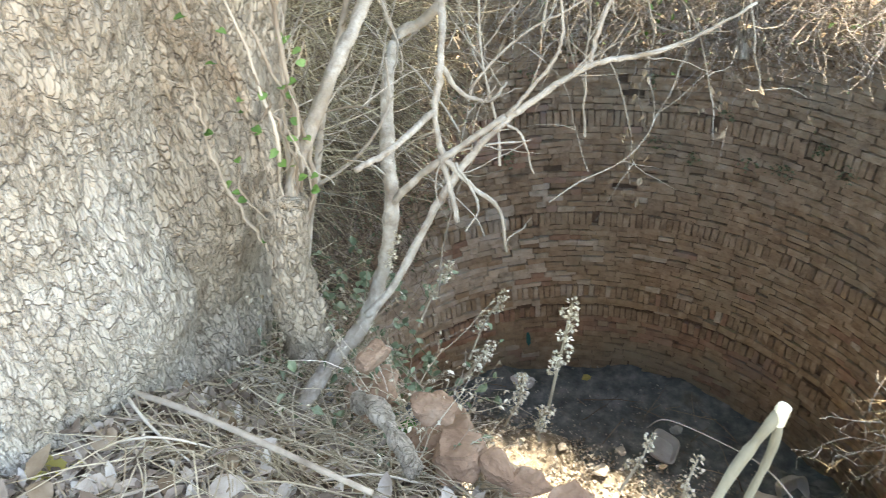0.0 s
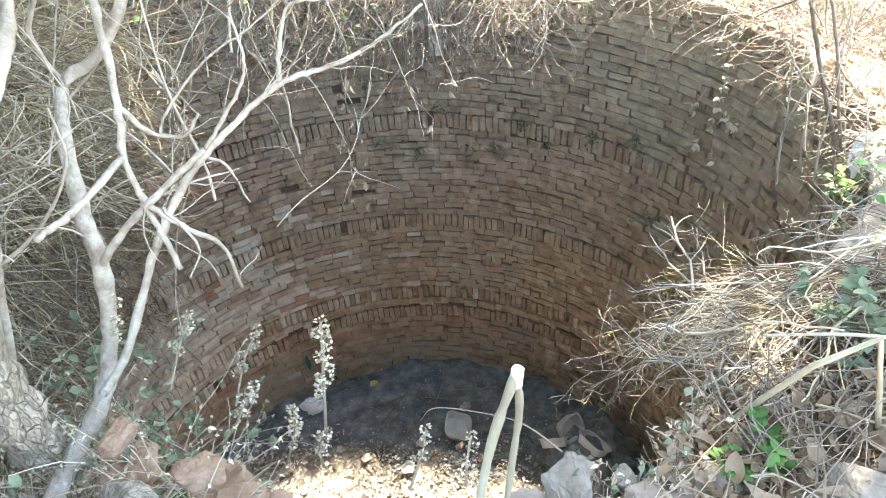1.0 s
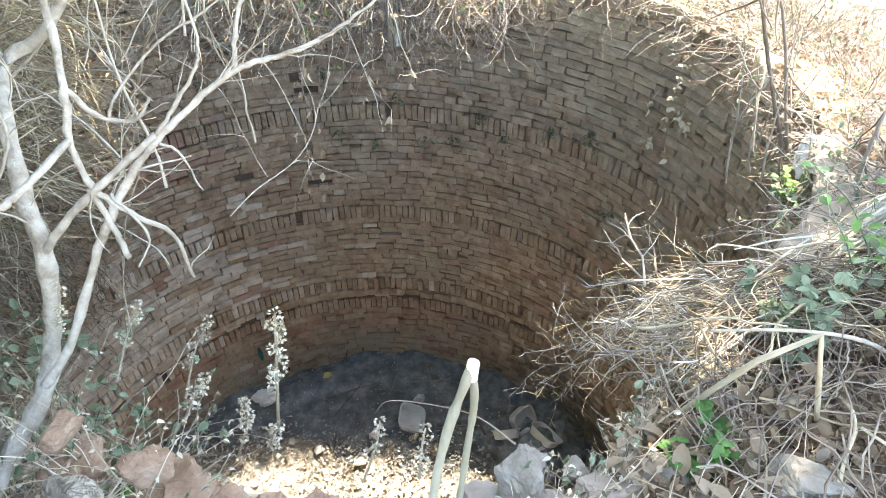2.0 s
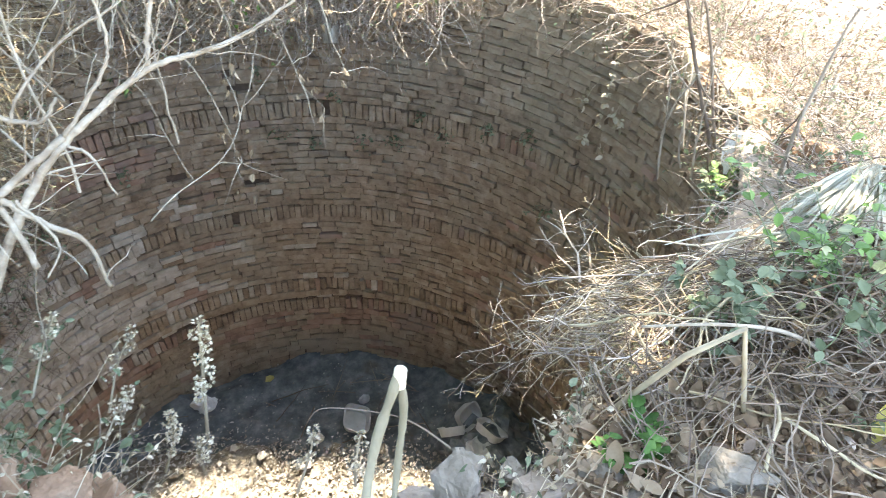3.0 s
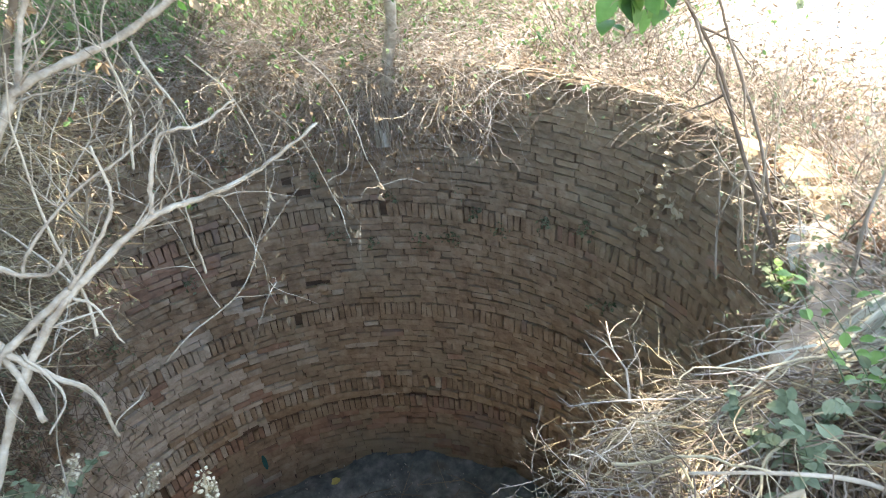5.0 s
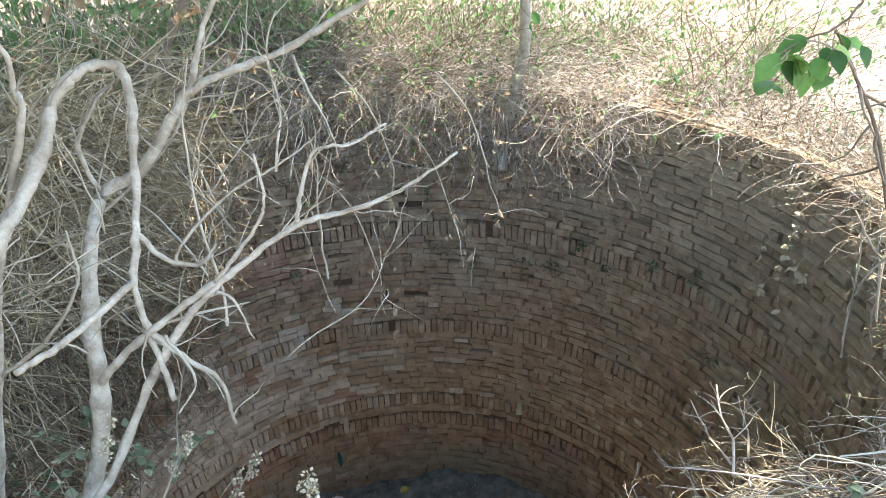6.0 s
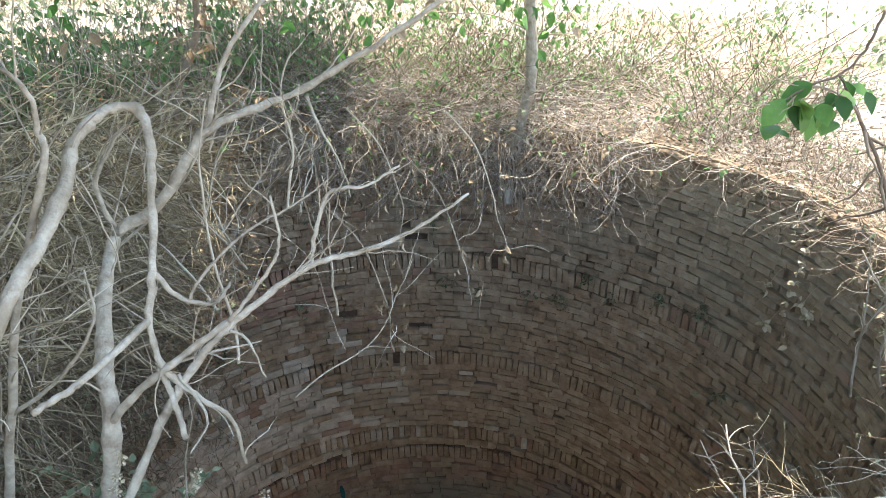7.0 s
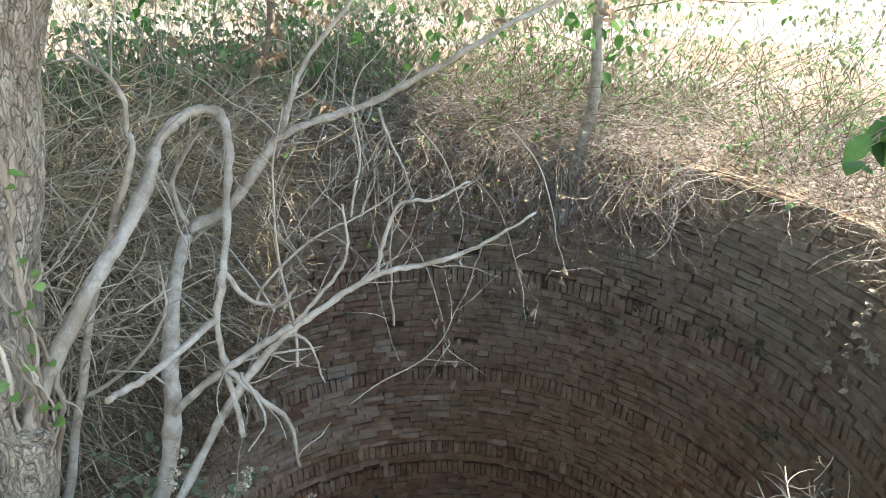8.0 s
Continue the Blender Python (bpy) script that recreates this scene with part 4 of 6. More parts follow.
cut = holder("branch_pile", "pile of crooked grey cut branches on the edge of the well", "branch pile")
made = 0
while made < 95:
    st, way = seeds_heap() if made % 3 else seeds_heap2()
    ln = wander(st, way, rnd(0.35, 0.8), 10, 0.3, 0.02)
    if not all(over_heap(q) for q in ln):
        continue
    made += 1
    g = Geo()
    r = rnd(0.003, 0.0062)
    ln = smooth_line(ln, 2)
    g.tube(ln, r, r * 0.5, 7, 0.08, True)
    twigs_on(g, ln, 3, 0.002, 0.22)
    put("cut_branch", g, (M_TWIG, M_VINE, M_GREYTWIG)[made % 3], parent=cut, smooth=True)
# branches that spread out over the well and droop into it
random.seed(53)
for (ax, ay, az), (bx, by, bz), count in (((1.72, 1.12, -0.02), (1.66, 2.0, -0.9), 6), ((1.92, 1.15, 0.0), (1.86, 1.9, -0.6), 9), ((1.55, 1.0, -0.05), (1.45, 1.6, -0.52), 7), ((2.15, 1.2, 0.0), (2.1, 1.75, -0.5), 6)):
    for _ in range(count):
        a = Vector((ax + random.gauss(0, 0.1), ay + random.gauss(0, 0.07), az + random.gauss(0, 0.04)))
        b = Vector((bx + random.gauss(0, 0.12), by + random.gauss(0, 0.1), bz + random.gauss(0, 0.12)))
        g = Geo()
        thorny(g, a, b - a + Vector((0, 0, 0.06)), (b - a).length * rnd(0.55, 0.92), rnd(0.0024, 0.004), 3, 0.035)
        put("cut_branch", g, random.choice((M_VINE, M_TWIG, M_TWIG)), parent=cut, smooth=True)
# long branches lying across the heap towards the frond
for _ in range(70):
    x = rnd(1.6, 2.9)
    a = Vector((x + 0.35, 0.75 + 0.25 * (x - 1.7) + random.gauss(0, 0.16), rnd(0.08, 0.22)))
    g = Geo()
    thorny(g, a, Vector((-1, rnd(0.1, 0.45), rnd(-0.3, -0.05))), rnd(0.35, 0.7), rnd(0.0025, 0.0055), 2, 0.015)
    put("cut_branch", g, random.choice((M_VINE, M_TWIG, M_TWIG_DARK)), parent=cut, smooth=True)



def seeds_gap():
    deg = rnd(-54, -20)
    q = polar(deg, R + random.triangular(-0.03, 0.6, 0.08))
    q.z = ground_z(q.x, q.y) + rnd(-0.12, 0.05)
    return q, Vector((rnd(-1, 1), rnd(-1, 1), rnd(-0.4, 0.6))) + (polar(deg, -1) - polar(deg, 0)) * rnd(-0.5, 0.15)


tangle("brush_tangle", 800, seeds_gap, M_GREYTWIG, "bleached twigs and straw lying along the broken rim", "brush", size=(0.0012, 0.0036), length=(0.15, 0.5), wiggle=0.34, fall=0.07, sides=4, n=8, bits=1, bit_mat=M_BROWNLEAF, bit_size=(0.025, 0.06))
tangle("brush_tangle", 450, seeds_gap, M_TWIG_DARK, "brown twigs with small leaves below the broken rim", "brush", size=(0.0012, 0.003), length=(0.12, 0.4), wiggle=0.4, fall=0.09, sides=4, n=8, bits=3, bit_mat=M_GREYGREEN, bit_size=(0.02, 0.045))

# crooked twig standing up over the well from the heap
crook = holder("crooked_twig", "crooked bare twig standing up from the brush heap", "twig")
for a, b, r in (((1.75, 1.55, -0.25), (1.91, 1.9, -0.15), 0.006), ((1.8, 1.62, -0.28), (1.8, 1.9, -0.2), 0.005), ((1.85, 1.6, -0.25), (2.02, 1.85, -0.22), 0.005)):
    g = Geo()
    A, B = Vector(a), Vector(b)
    ln = [A] + [A.lerp(B, t) + Vector((rnd(-0.02, 0.02), rnd(-0.02, 0.02), rnd(-0.02, 0.02))) for t in (0.2, 0.4, 0.6, 0.8)] + [B]
    g.tube(ln, r, 0.002, 6, 0.05)
    tw = put("twig", g, M_TWIG, parent=crook)
    for _ in range(7):
        g = Geo()
        twigs_on(g, ln, 1, 0.0022, 0.2, 1.2)
        put("shoot", g, M_TWIG, parent=tw)

# ---- leaf litter and sticks on the bank ----
def in_bank(x, y):
    deg = math.degrees(math.atan2(y - CY, x - CX))
    return math.hypot(x - CX, y - CY) > lip(deg) + 0.02


random.seed(61)
g, gr, made = Geo(), Geo(), 0
while made < 15000:
    q = random.random()
    x, y = (rnd(-2.2, 0.5), rnd(0.7, 1.9)) if q < 0.5 else ((rnd(1.0, 3.2), rnd(-0.1, 1.2)) if q < 0.85 else (rnd(-3, 4.6), rnd(-1.5, 2.8)))
    if not in_bank(x, y):
        continue
    made += 1
    s = rnd(0.03, 0.08) if x < 0.8 else rnd(0.02, 0.06)
    (g if x < 0.8 else gr).leaf((x, y, ground_z(x, y) + rnd(0.004, 0.05)), (rnd(-1, 1), rnd(-1, 1), rnd(-0.35, 0.5)), (rnd(-0.7, 0.7), rnd(-0.7, 0.7), 1), s, s * rnd(0.35, 0.7), rnd(-0.2, 0.8), rnd(-0.6, 1.1))
put("leaf_litter", gr, M_BROWNLEAF, "brown dead leaves under the brush heap", "leaf litter", kind="stuff")
put("leaf_litter", g, M_LITTER, "thick litter of curled grey-brown dead leaves on the soil", "leaf litter", kind="stuff")


def seeds_straw():
    while True:
        x, y = rnd(-2.2, 1.3), rnd(0.3, 2.0)
        if in_bank(x, y):
            break
    return Vector((x, y, ground_z(x, y) + rnd(0.01, 0.06))), Vector((rnd(-1, 1), rnd(-0.7, 0.7), rnd(-0.1, 0.25)))


tangle("straw", 2600, seeds_straw, M_STRAW, "loose straw and thin dry stalks on the bank", "straw", size=(0.0014, 0.0035), length=(0.15, 0.6), wiggle=0.1, fall=0.02, keep=lambda q: in_bank(q[0], q[1]) and q[2] < ground_z(q[0], q[1]) + 0.09)


def seeds_foot():
    while True:
        x, y = rnd(-1.0, 0.15), rnd(1.15, 1.85)
        if in_bank(x, y):
            break
    return Vector((x, y, ground_z(x, y) + rnd(0.01, 0.1))), Vector((rnd(-1, 1), rnd(-0.8, 0.5), rnd(-0.1, 0.3)))


tangle("straw", 1500, seeds_foot, M_STRAW, "mat of bleached straw at the foot of the trunk", "straw", size=(0.0014, 0.0034), length=(0.12, 0.45), wiggle=0.14, fall=0.03, keep=lambda q: q[2] < ground_z(q[0], q[1]) + 0.14)


def stick(line, r0, r1, label, material=M_TWIG, name="stick", category="stick", sharp=False):
    g = Geo()
    g.tube(line if sharp else smooth_line(line, 5), r0, r1, 9, 0.06, True)
    return put(name, g, material, label, category, "loose sticks", smooth=True)


stick([(-1.75, 1.7, 0.14), (-1.35, 1.38, 0.1), (-0.95, 1.05, 0.06)], 0.022, 0.018, "thick grey dry stick lying on the leaf litter")
stick([(-1.5, 1.52, 0.12), (-0.95, 1.36, 0.09), (-0.3, 1.03, 0.07)], 0.012, 0.008, "long pale dry stick lying on the leaf litter")
random.seed(63)
for i in range(22):
    x, y = rnd(-1.7, 0.2), rnd(0.95, 1.6)
    a = rnd(-0.9, 0.5)
    L = rnd(0.2, 0.6)
    if in_bank(x, y) and in_bank(x + L * math.cos(a), y + L * math.sin(a)):
        z = ground_z(x, y) + rnd(0.03, 0.08)
        stick([(x, y, z), (x + L * 0.5 * math.cos(a), y + L * 0.5 * math.sin(a), z + rnd(-0.01, 0.03)), (x + L * math.cos(a + 0.1), y + L * math.sin(a + 0.1), ground_z(x + L * math.cos(a), y + L * math.sin(a)) + rnd(0.02, 0.07))], rnd(0.003, 0.008), rnd(0.002, 0.004), "dry stalk lying on the leaf litter", random.choice((M_TWIG, M_STRAW, M_TWIG_DARK)))
stick(BSTICK_LINE, 0.009, 0.0065, "pale yellow bent and broken stick on the brush heap", M_STRAW, sharp=True)
stick(ARC_LINE, 0.004, 0.0075, "arched grey stick across the brush heap")
stick(THIN_LINE, 0.0014, 0.003, "thin crooked grey twig reaching over the well", M_TWIG_DARK)

fork = holder("forked_stick", "pale peeled forked stick standing at the edge of the well", "stick")
g = Geo()
g.tube(smooth_line([(0.42, 0.82, -0.02)] + list(FORKL_LINE), 6), 0.0112, 0.0105, 10, 0.2)
put("prong", g, M_PEELED, parent=fork, smooth=True)
g = Geo()
g.tube(smooth_line([(0.52, 0.86, -0.03)] + list(FORKR_LINE), 6), 0.0092, 0.009, 10, 0.22)
put("prong", g, M_PEELED, parent=fork, smooth=True)
g = Geo()
top = Vector(FORKL_LINE[-1])
g.tube([top - Vector((0, 0, 0.03)), top + Vector((0.004, 0, 0.006)), top + Vector((0.006, 0, 0.014))], 0.016, 0.013, 12, 0.1, True)
put("cut_end", g, M_CUT, "fresh yellow cut end", parent=fork)

# ---- saplings on the bank ----
random.seed(71)
sap = holder("bare_sapling", "thin bare brown sapling stems rising beside the plastic bag", "sapling")
for ln, a, b, tw in ((R1_LINE, 0.006, 0.012, 10), (R2_LINE, 0.005, 0.01, 8), (R3_LINE, 0.004, 0.007, 8), (R4_LINE, 0.006, 0.011, 6), (R5_LINE, 0.006, 0.003, 8)):
    branch(ln, a, b, tw, 0.3, "stem", M_TWIG_DARK if ln is not R3_LINE else M_TWIG, sap, 7)
for i in range(9):
    x, y = 3.0 + random.gauss(0, 0.16), 1.98 + random.gauss(0, 0.16)
    g = Geo()
    ln = wander((x, y, ground_z(x, y) - 0.22), (rnd(-0.35, 0.2), rnd(-0.2, 0.35), 1), rnd(0.4, 0.9), 9, 0.13)
    g.tube(ln, 0.006, 0.002, 5, 0.05)
    twigs_on(g, ln, 4, 0.002, 0.25)
    put("stem", g, M_TWIG, parent=sap)
spray = holder("leafy_twig", "drooping twig with broad fresh green leaves", "twig")
g = Geo()
g.tube(smooth_line([R1_LINE[1], (2.12, 1.9, 1.14), (1.95, 1.88, 1.2), (1.84, 1.87, 1.14)], 6), 0.005, 0.0025, 6)
put("stem", g, M_TWIG_DARK, parent=spray)
for i in range(22):
    c = Vector((1.96 + random.gauss(0, 0.075), 1.87 + random.gauss(0, 0.05), 1.13 + random.gauss(0, 0.05)))
    s = rnd(0.06, 0.1)
    g = Geo()
    g.broad(c, (rnd(-1, 1), rnd(-1, 0.3), rnd(-1, 0.2)), (rnd(-0.6, 0.6), rnd(-1, 0), 0.8), s, s * 0.68, 0.2, 0.4)
    put("leaf", g, M_LIME if random.random() < 0.3 else M_GREEN, parent=spray, smooth=True)

# young tree rooted in the lining, with the clod of roots below the rim
young = holder("young_tree", "young grey tree growing out of the brick rim", "tree")
g = Geo()
ln = smooth_line([(2.28, 5.42, -0.62), (2.33, 5.5, -0.35), (2.47, 5.56, 0.1), (2.52, 5.5, 0.5), (2.48, 5.5, 1.25), (2.5, 5.6, 2.2)], 6)
g.tube(ln, 0.07, 0.03, 12, 0.14)
put("trunk", g, M_BRANCH, parent=young, smooth=True)
g = Geo()
for _ in range(26):
    g.tube(wander((2.3 + rnd(-0.06, 0.06), 5.45 + rnd(-0.05, 0.05), rnd(-0.5, -0.1)), (rnd(-0.4, 0.4), rnd(-0.5, 0.2), -1), rnd(0.15, 0.45), 6, 0.25), 0.006, 0.002, 4)
put("root_mass", g, M_TWIG_DARK, "hanging brown roots", parent=young)
for _ in range(9):
    i = random.randrange(12, len(ln))
    g, lf = Geo(), Geo()
    tl = wander(ln[i], (rnd(-1, 1), rnd(-1, 0.6), rnd(-0.1, 0.7)), rnd(0.6, 1.5), 9, 0.2, 0.03)
    g.tube(tl, 0.008, 0.002, 5)
    for _ in range(26):
        p = Vector(random.choice(tl[2:])) + Vector((rnd(-0.1, 0.1), rnd(-0.1, 0.1), rnd(-0.1, 0.1)))
        s = rnd(0.04, 0.09)
        lf.leaf(p, (rnd(-1, 1), rnd(-1, 1), rnd(-1, 0.2)), (0, 0, 1), s, s * 0.6)
    b = put("branch", g, M_TWIG_DARK, parent=young)
    put("leaves", lf, M_GREEN, parent=b)

climber = holder("climber", "dark twisted climber stem hanging over the far rim", "vine")
g = Geo()
vl = smooth_line([(-0.02, 5.6, 1.6), (-0.06, 5.6, 1.2), (-0.1, 5.62, 0.95), (-0.27, 5.6, 0.62), (-0.36, 5.65, 0.3), (-0.4, 5.8, 0.0)], 7)
g.tube(vl, 0.022, 0.03, 8, 0.15)
put("stem", g, M_TWIG_DARK, parent=climber, smooth=True)
for _ in range(7):
    g, lf = Geo(), Geo()
    tl = wander(random.choice(vl[2:]), (rnd(-0.6, 1), rnd(-1, 0.2), rnd(-0.5, 0.5)), rnd(0.5, 1.3), 9, 0.25, 0.06)
    g.tube(tl, 0.006, 0.002, 5)
    for _ in range(16):
        p = random.choice(tl[2:])
        s = rnd(0.04, 0.1)
        lf.leaf(p, (rnd(-1, 1), rnd(-1, 1), rnd(-1.4, 0)), (rnd(-1, 1), rnd(-1, 1), 0.5), s, s * 0.5, 0.5, 0.8)
    b = put("tendril", g, M_TWIG_DARK, parent=climber)
    put("withered_leaves", lf, M_BROWNLEAF, parent=b)

# leafy shoots hanging in front of the far bank
random.seed(73)
for x, y, z in ((1.2, 4.4, 1.3), (1.55, 4.5, 1.25), (1.9, 4.5, 1.2), (0.55, 4.9, 1.35), (0.9, 4.7, 1.3), (2.3, 4.6, 1.3), (2.7, 4.7, 1.3), (1.0, 4.6, 1.45), (1.35, 4.7, 1.5), (0.3, 5.0, 1.45), (1.7, 4.8, 1.5), (2.1, 4.6, 1.5), (-0.6, 5.2, 1.3), (-1.2, 5.0, 1.2)):
    h = holder("leafy_shoot", "thin twig with green and withered leaves", "twig", "leafy twigs over the far bank")
    g = Geo()
    tl = wander((x + rnd(-0.3, 0.3), y + 0.4, z + 0.55), (rnd(-0.6, 0.6), rnd(-0.6, 0), -1), rnd(0.7, 1.2), 10, 0.25, 0.02)
    g.tube(tl, 0.006, 0.002, 5)
    twigs_on(g, tl, 5, 0.002, 0.35)
    put("stem", g, M_TWIG_DARK, parent=h)
    for _ in range(22):
        p = Vector(random.choice(tl[1:])) + Vector((rnd(-0.14, 0.14), rnd(-0.12, 0.12), rnd(-0.1, 0.1)))
        s = rnd(0.06, 0.11)
        g = Geo()
        g.broad(p, (rnd(-1, 1), rnd(-1, 0.3), rnd(-1.2, 0.2)), (rnd(-1, 1), rnd(-1, 1), 0.6), s, s * 0.66, 0.25, 0.4)
        put("leaf", g, M_GREEN if random.random() < 0.7 else M_BROWNLEAF, parent=h)

g = Geo()
for _ in range(34):
    p = polar(rnd(100, 148), R + rnd(0.2, 1.8), rnd(0.35, 0.8))
    for k in range(5):
        g.leaf(p, (rnd(-1, 1), rnd(-1, 1), rnd(-0.2, 0.8)), (0, 0, 1), 0.022, 0.016)
put("orange_flowers", g, M_ORANGE, "small orange flowers among the herbs", "flowers", kind="stuff")

# ---- stones and broken bricks on the edge ----


def chunk(name, at, size, material, label, category, seed, block=0.0, group=""):
    """A broken lump with flat faces and worn edges; block squares it off like part of a brick."""
    rs = random.Random(seed)
    bm = bmesh.new()
    for _ in range(15):
        p = Vector((rs.uniform(-1, 1), rs.uniform(-1, 1), rs.uniform(-1, 1)))
        p = p.normalized() * (1 - block) + p / max(abs(p.x), abs(p.y), abs(p.z)) * block
        bm.verts.new(p * 0.5)
    res = bmesh.ops.convex_hull(bm, input=bm.verts)
    bmesh.ops.delete(bm, geom=[e for e in res["geom_interior"] if isinstance(e, bmesh.types.BMVert)], context="VERTS")
    bmesh.ops.bevel(bm, geom=bm.edges[:], offset=0.045, segments=1, affect="EDGES", clamp_overlap=True)
    bmesh.ops.triangulate(bm, faces=bm.faces[:])
    for lim in (0.16, 0.1, 0.07):
        bmesh.ops.subdivide_edges(bm, edges=[e for e in bm.edges if e.calc_length() > lim], cuts=1)
        bmesh.ops.triangulate(bm, faces=bm.faces[:])
    off = Vector((seed * 7.3, seed * 1.7, seed * 3.1))
    for v in bm.verts:
        p = v.co
        q = p * (1 + 0.2 * noise.noise(p * 3.2 + off) + 0.1 * noise.noise(p * 9 + off) + 0.05 * noise.noise(p * 22 + off))
        v.co = Vector((q.x * size[0], q.y * size[1], q.z * size[2]))
    me = bpy.data.meshes.new(name)
    bm.to_mesh(me)
    bm.free()
    me.materials.append(material)
    ob = new(name, me)
    ob.matrix_world = pose(*at, 0, 0, seed * 47)
    return tagged(ob, label, category, group)


def on(x, y, up=0.0):
    return (x, y, ground_z(x, y) + up)


chunk("broken_brick", on(-0.16, 1.45, 0.03), (0.34, 0.23, 0.18), M_CLAY, "broken reddish clay brick on the edge of the well", "brick", 1, 0.55, "broken bricks")
chunk("broken_brick", on(-0.4, 1.68, 0.03), (0.26, 0.2, 0.17), M_CLAY, "broken reddish clay brick below the shrub", "brick", 2, 0.6, "broken bricks")
chunk("broken_brick", on(0.04, 1.33, -0.03), (0.26, 0.16, 0.08), M_OCHRE, "flat ochre clod on the edge of the well", "clod", 3, 0.4, "broken bricks")
chunk("stone", on(0.77, 0.93, 0.05), (0.19, 0.15, 0.16), M_STONE, "pale angular stone beside the forked stick", "stone", 5, 0.3, "stones on the edge")
chunk("stone", on(0.93, 0.9, 0.0), (0.09, 0.07, 0.05), M_STONE, "small pale stone on the edge of the well", "stone", 6, 0.3, "stones on the edge")
chunk("stone", on(1.36, 0.53, 0.03), (0.2, 0.15, 0.1), M_STONE, "flat grey cement fragment among the leaves", "stone", 7, 0.6, "stones on the edge")
chunk("stone", on(1.12, 0.62, 0.01), (0.22, 0.06, 0.035), M_STONE, "long white plaster splinter on the soil", "stone", 8, 0.5, "stones on the edge")
for i, (x, y, s, m) in enumerate(((3.42, 2.2, 0.3, M_OCHRE), (3.6, 2.38, 0.26, M_OCHRE), (3.28, 1.95, 0.24, M_OCHRE), (3.62, 2.1, 0.22, M_CLAY), (3.4, 2.5, 0.22, M_OCHRE), (3.2, 1.72, 0.2, M_CLAY), (3.1, 1.5, 0.18, M_CLAY))):
    chunk("rock", (x, y, ground_z(x, y) + 0.01), (s * 1.2, s, s * 0.75), m, "ochre lump of broken masonry on the rim", "rock", 20 + i, 0.4, "masonry lumps")
chunk("brick_lump", (-0.16, 1.4, -0.04), (0.17, 0.12, 0.1), M_CLAY, "broken red-brown brick lump on the edge", "brick", 61, 0.25, "broken bricks")
chunk("brick_lump", (-0.37, 1.62, -0.03), (0.15, 0.11, 0.1), M_CLAY, "broken red-brown brick lump beside the shrub", "brick", 62, 0.25, "broken bricks")
random.seed(72)
for i, (x, y, d, m) in enumerate(((-0.09, 1.32, 0.2, M_CLAY), (0.04, 1.25, 0.14, M_CLAY), (0.12, 1.2, 0.12, M_CLAY), (0.22, 1.13, 0.13, M_CLAY), (0.33, 1.05, 0.15, M_SOIL), (0.84, 0.83, 0.17, M_SOIL), (0.98, 0.78, 0.19, M_SOIL), (1.1, 0.72, 0.15, M_STONE), (0.66, 0.95, 0.13, M_SOIL))):
    chunk("clod", (x, y, max(ground_z(x, y), -0.16) - 0.01), (d * 1.2, d * 0.9, d * 0.5), m, "flat clod of pinkish earth on the edge of the well", "clod", 170 + i, 0.3, "clods on the edge")
random.seed(74)
for i in range(30):
    p = polar(rnd(-48, -16), R + random.triangular(-0.1, 0.3, 0.02))
    d = rnd(0.07, 0.19)
    chunk("clod", (p.x, p.y, ground_z(p.x, p.y) - rnd(0.0, 0.1)), (d * 1.2, d, d * 0.8), random.choice((M_CLAY, M_CLAY, M_SOIL)), "clod of reddish earth and broken brick on the rim", "clod", 200 + i, 0.35, "clods on the rim")
random.seed(75)
for i in range(26):
    x, y = rnd(-1.9, 1.4), rnd(0.4, 1.5)
    if in_bank(x, y):
        s = rnd(0.025, 0.06)
        chunk("pebble", on(x, y, s * 0.2), (s, s * 0.8, s * 0.6), random.choice((M_STONE, M_CLAY, M_OCHRE)), "small stone among the dead leaves", "stone", 40 + i, 0.3, "pebbles")

# ---- flowering dry weeds on the edge ----
random.seed(81)


def dry_weed(base, top, heads, label, r=0.005):
    h = holder("dry_weed", label, "weed", "dry weeds on the edge")
    ln = smooth_line([base, (Vector(base) * 0.45 + Vector(top) * 0.55 + Vector((rnd(-0.02, 0.02), rnd(-0.02, 0.02), 0)))[:], top], 7)
    g = Geo()
    g.tube(ln, r, r * 0.6, 6)
    put("stem", g, M_STRAW, parent=h)
    for k in range(heads):
        t = 1 - 0.62 * (k / max(1, heads - 1)) ** 1.2
        c = Vector(ln[min(len(ln) - 1, int(t * (len(ln) - 1)))]) + (Vector((rnd(-0.022, 0.022), rnd(-0.015, 0.015), rnd(-0.01, 0.01))) if k else Vector((0, 0, 0)))
        g = Geo()
        s = rnd(0.013, 0.02) * (1.35 if k == 0 else 1.0)
        for _ in range(22):
            d = Vector((random.gauss(0, 1), random.gauss(0, 1), random.gauss(0, 1))).normalized()
            g.leaf(c + d * s * 0.55, d, (rnd(-1, 1), rnd(-1, 1), 1), rnd(0.009, 0.014), rnd(0.007, 0.011))
        put("seed_head", g, M_FLOWER, "pale dry seed head", kind="stuff", parent=h)
    return h


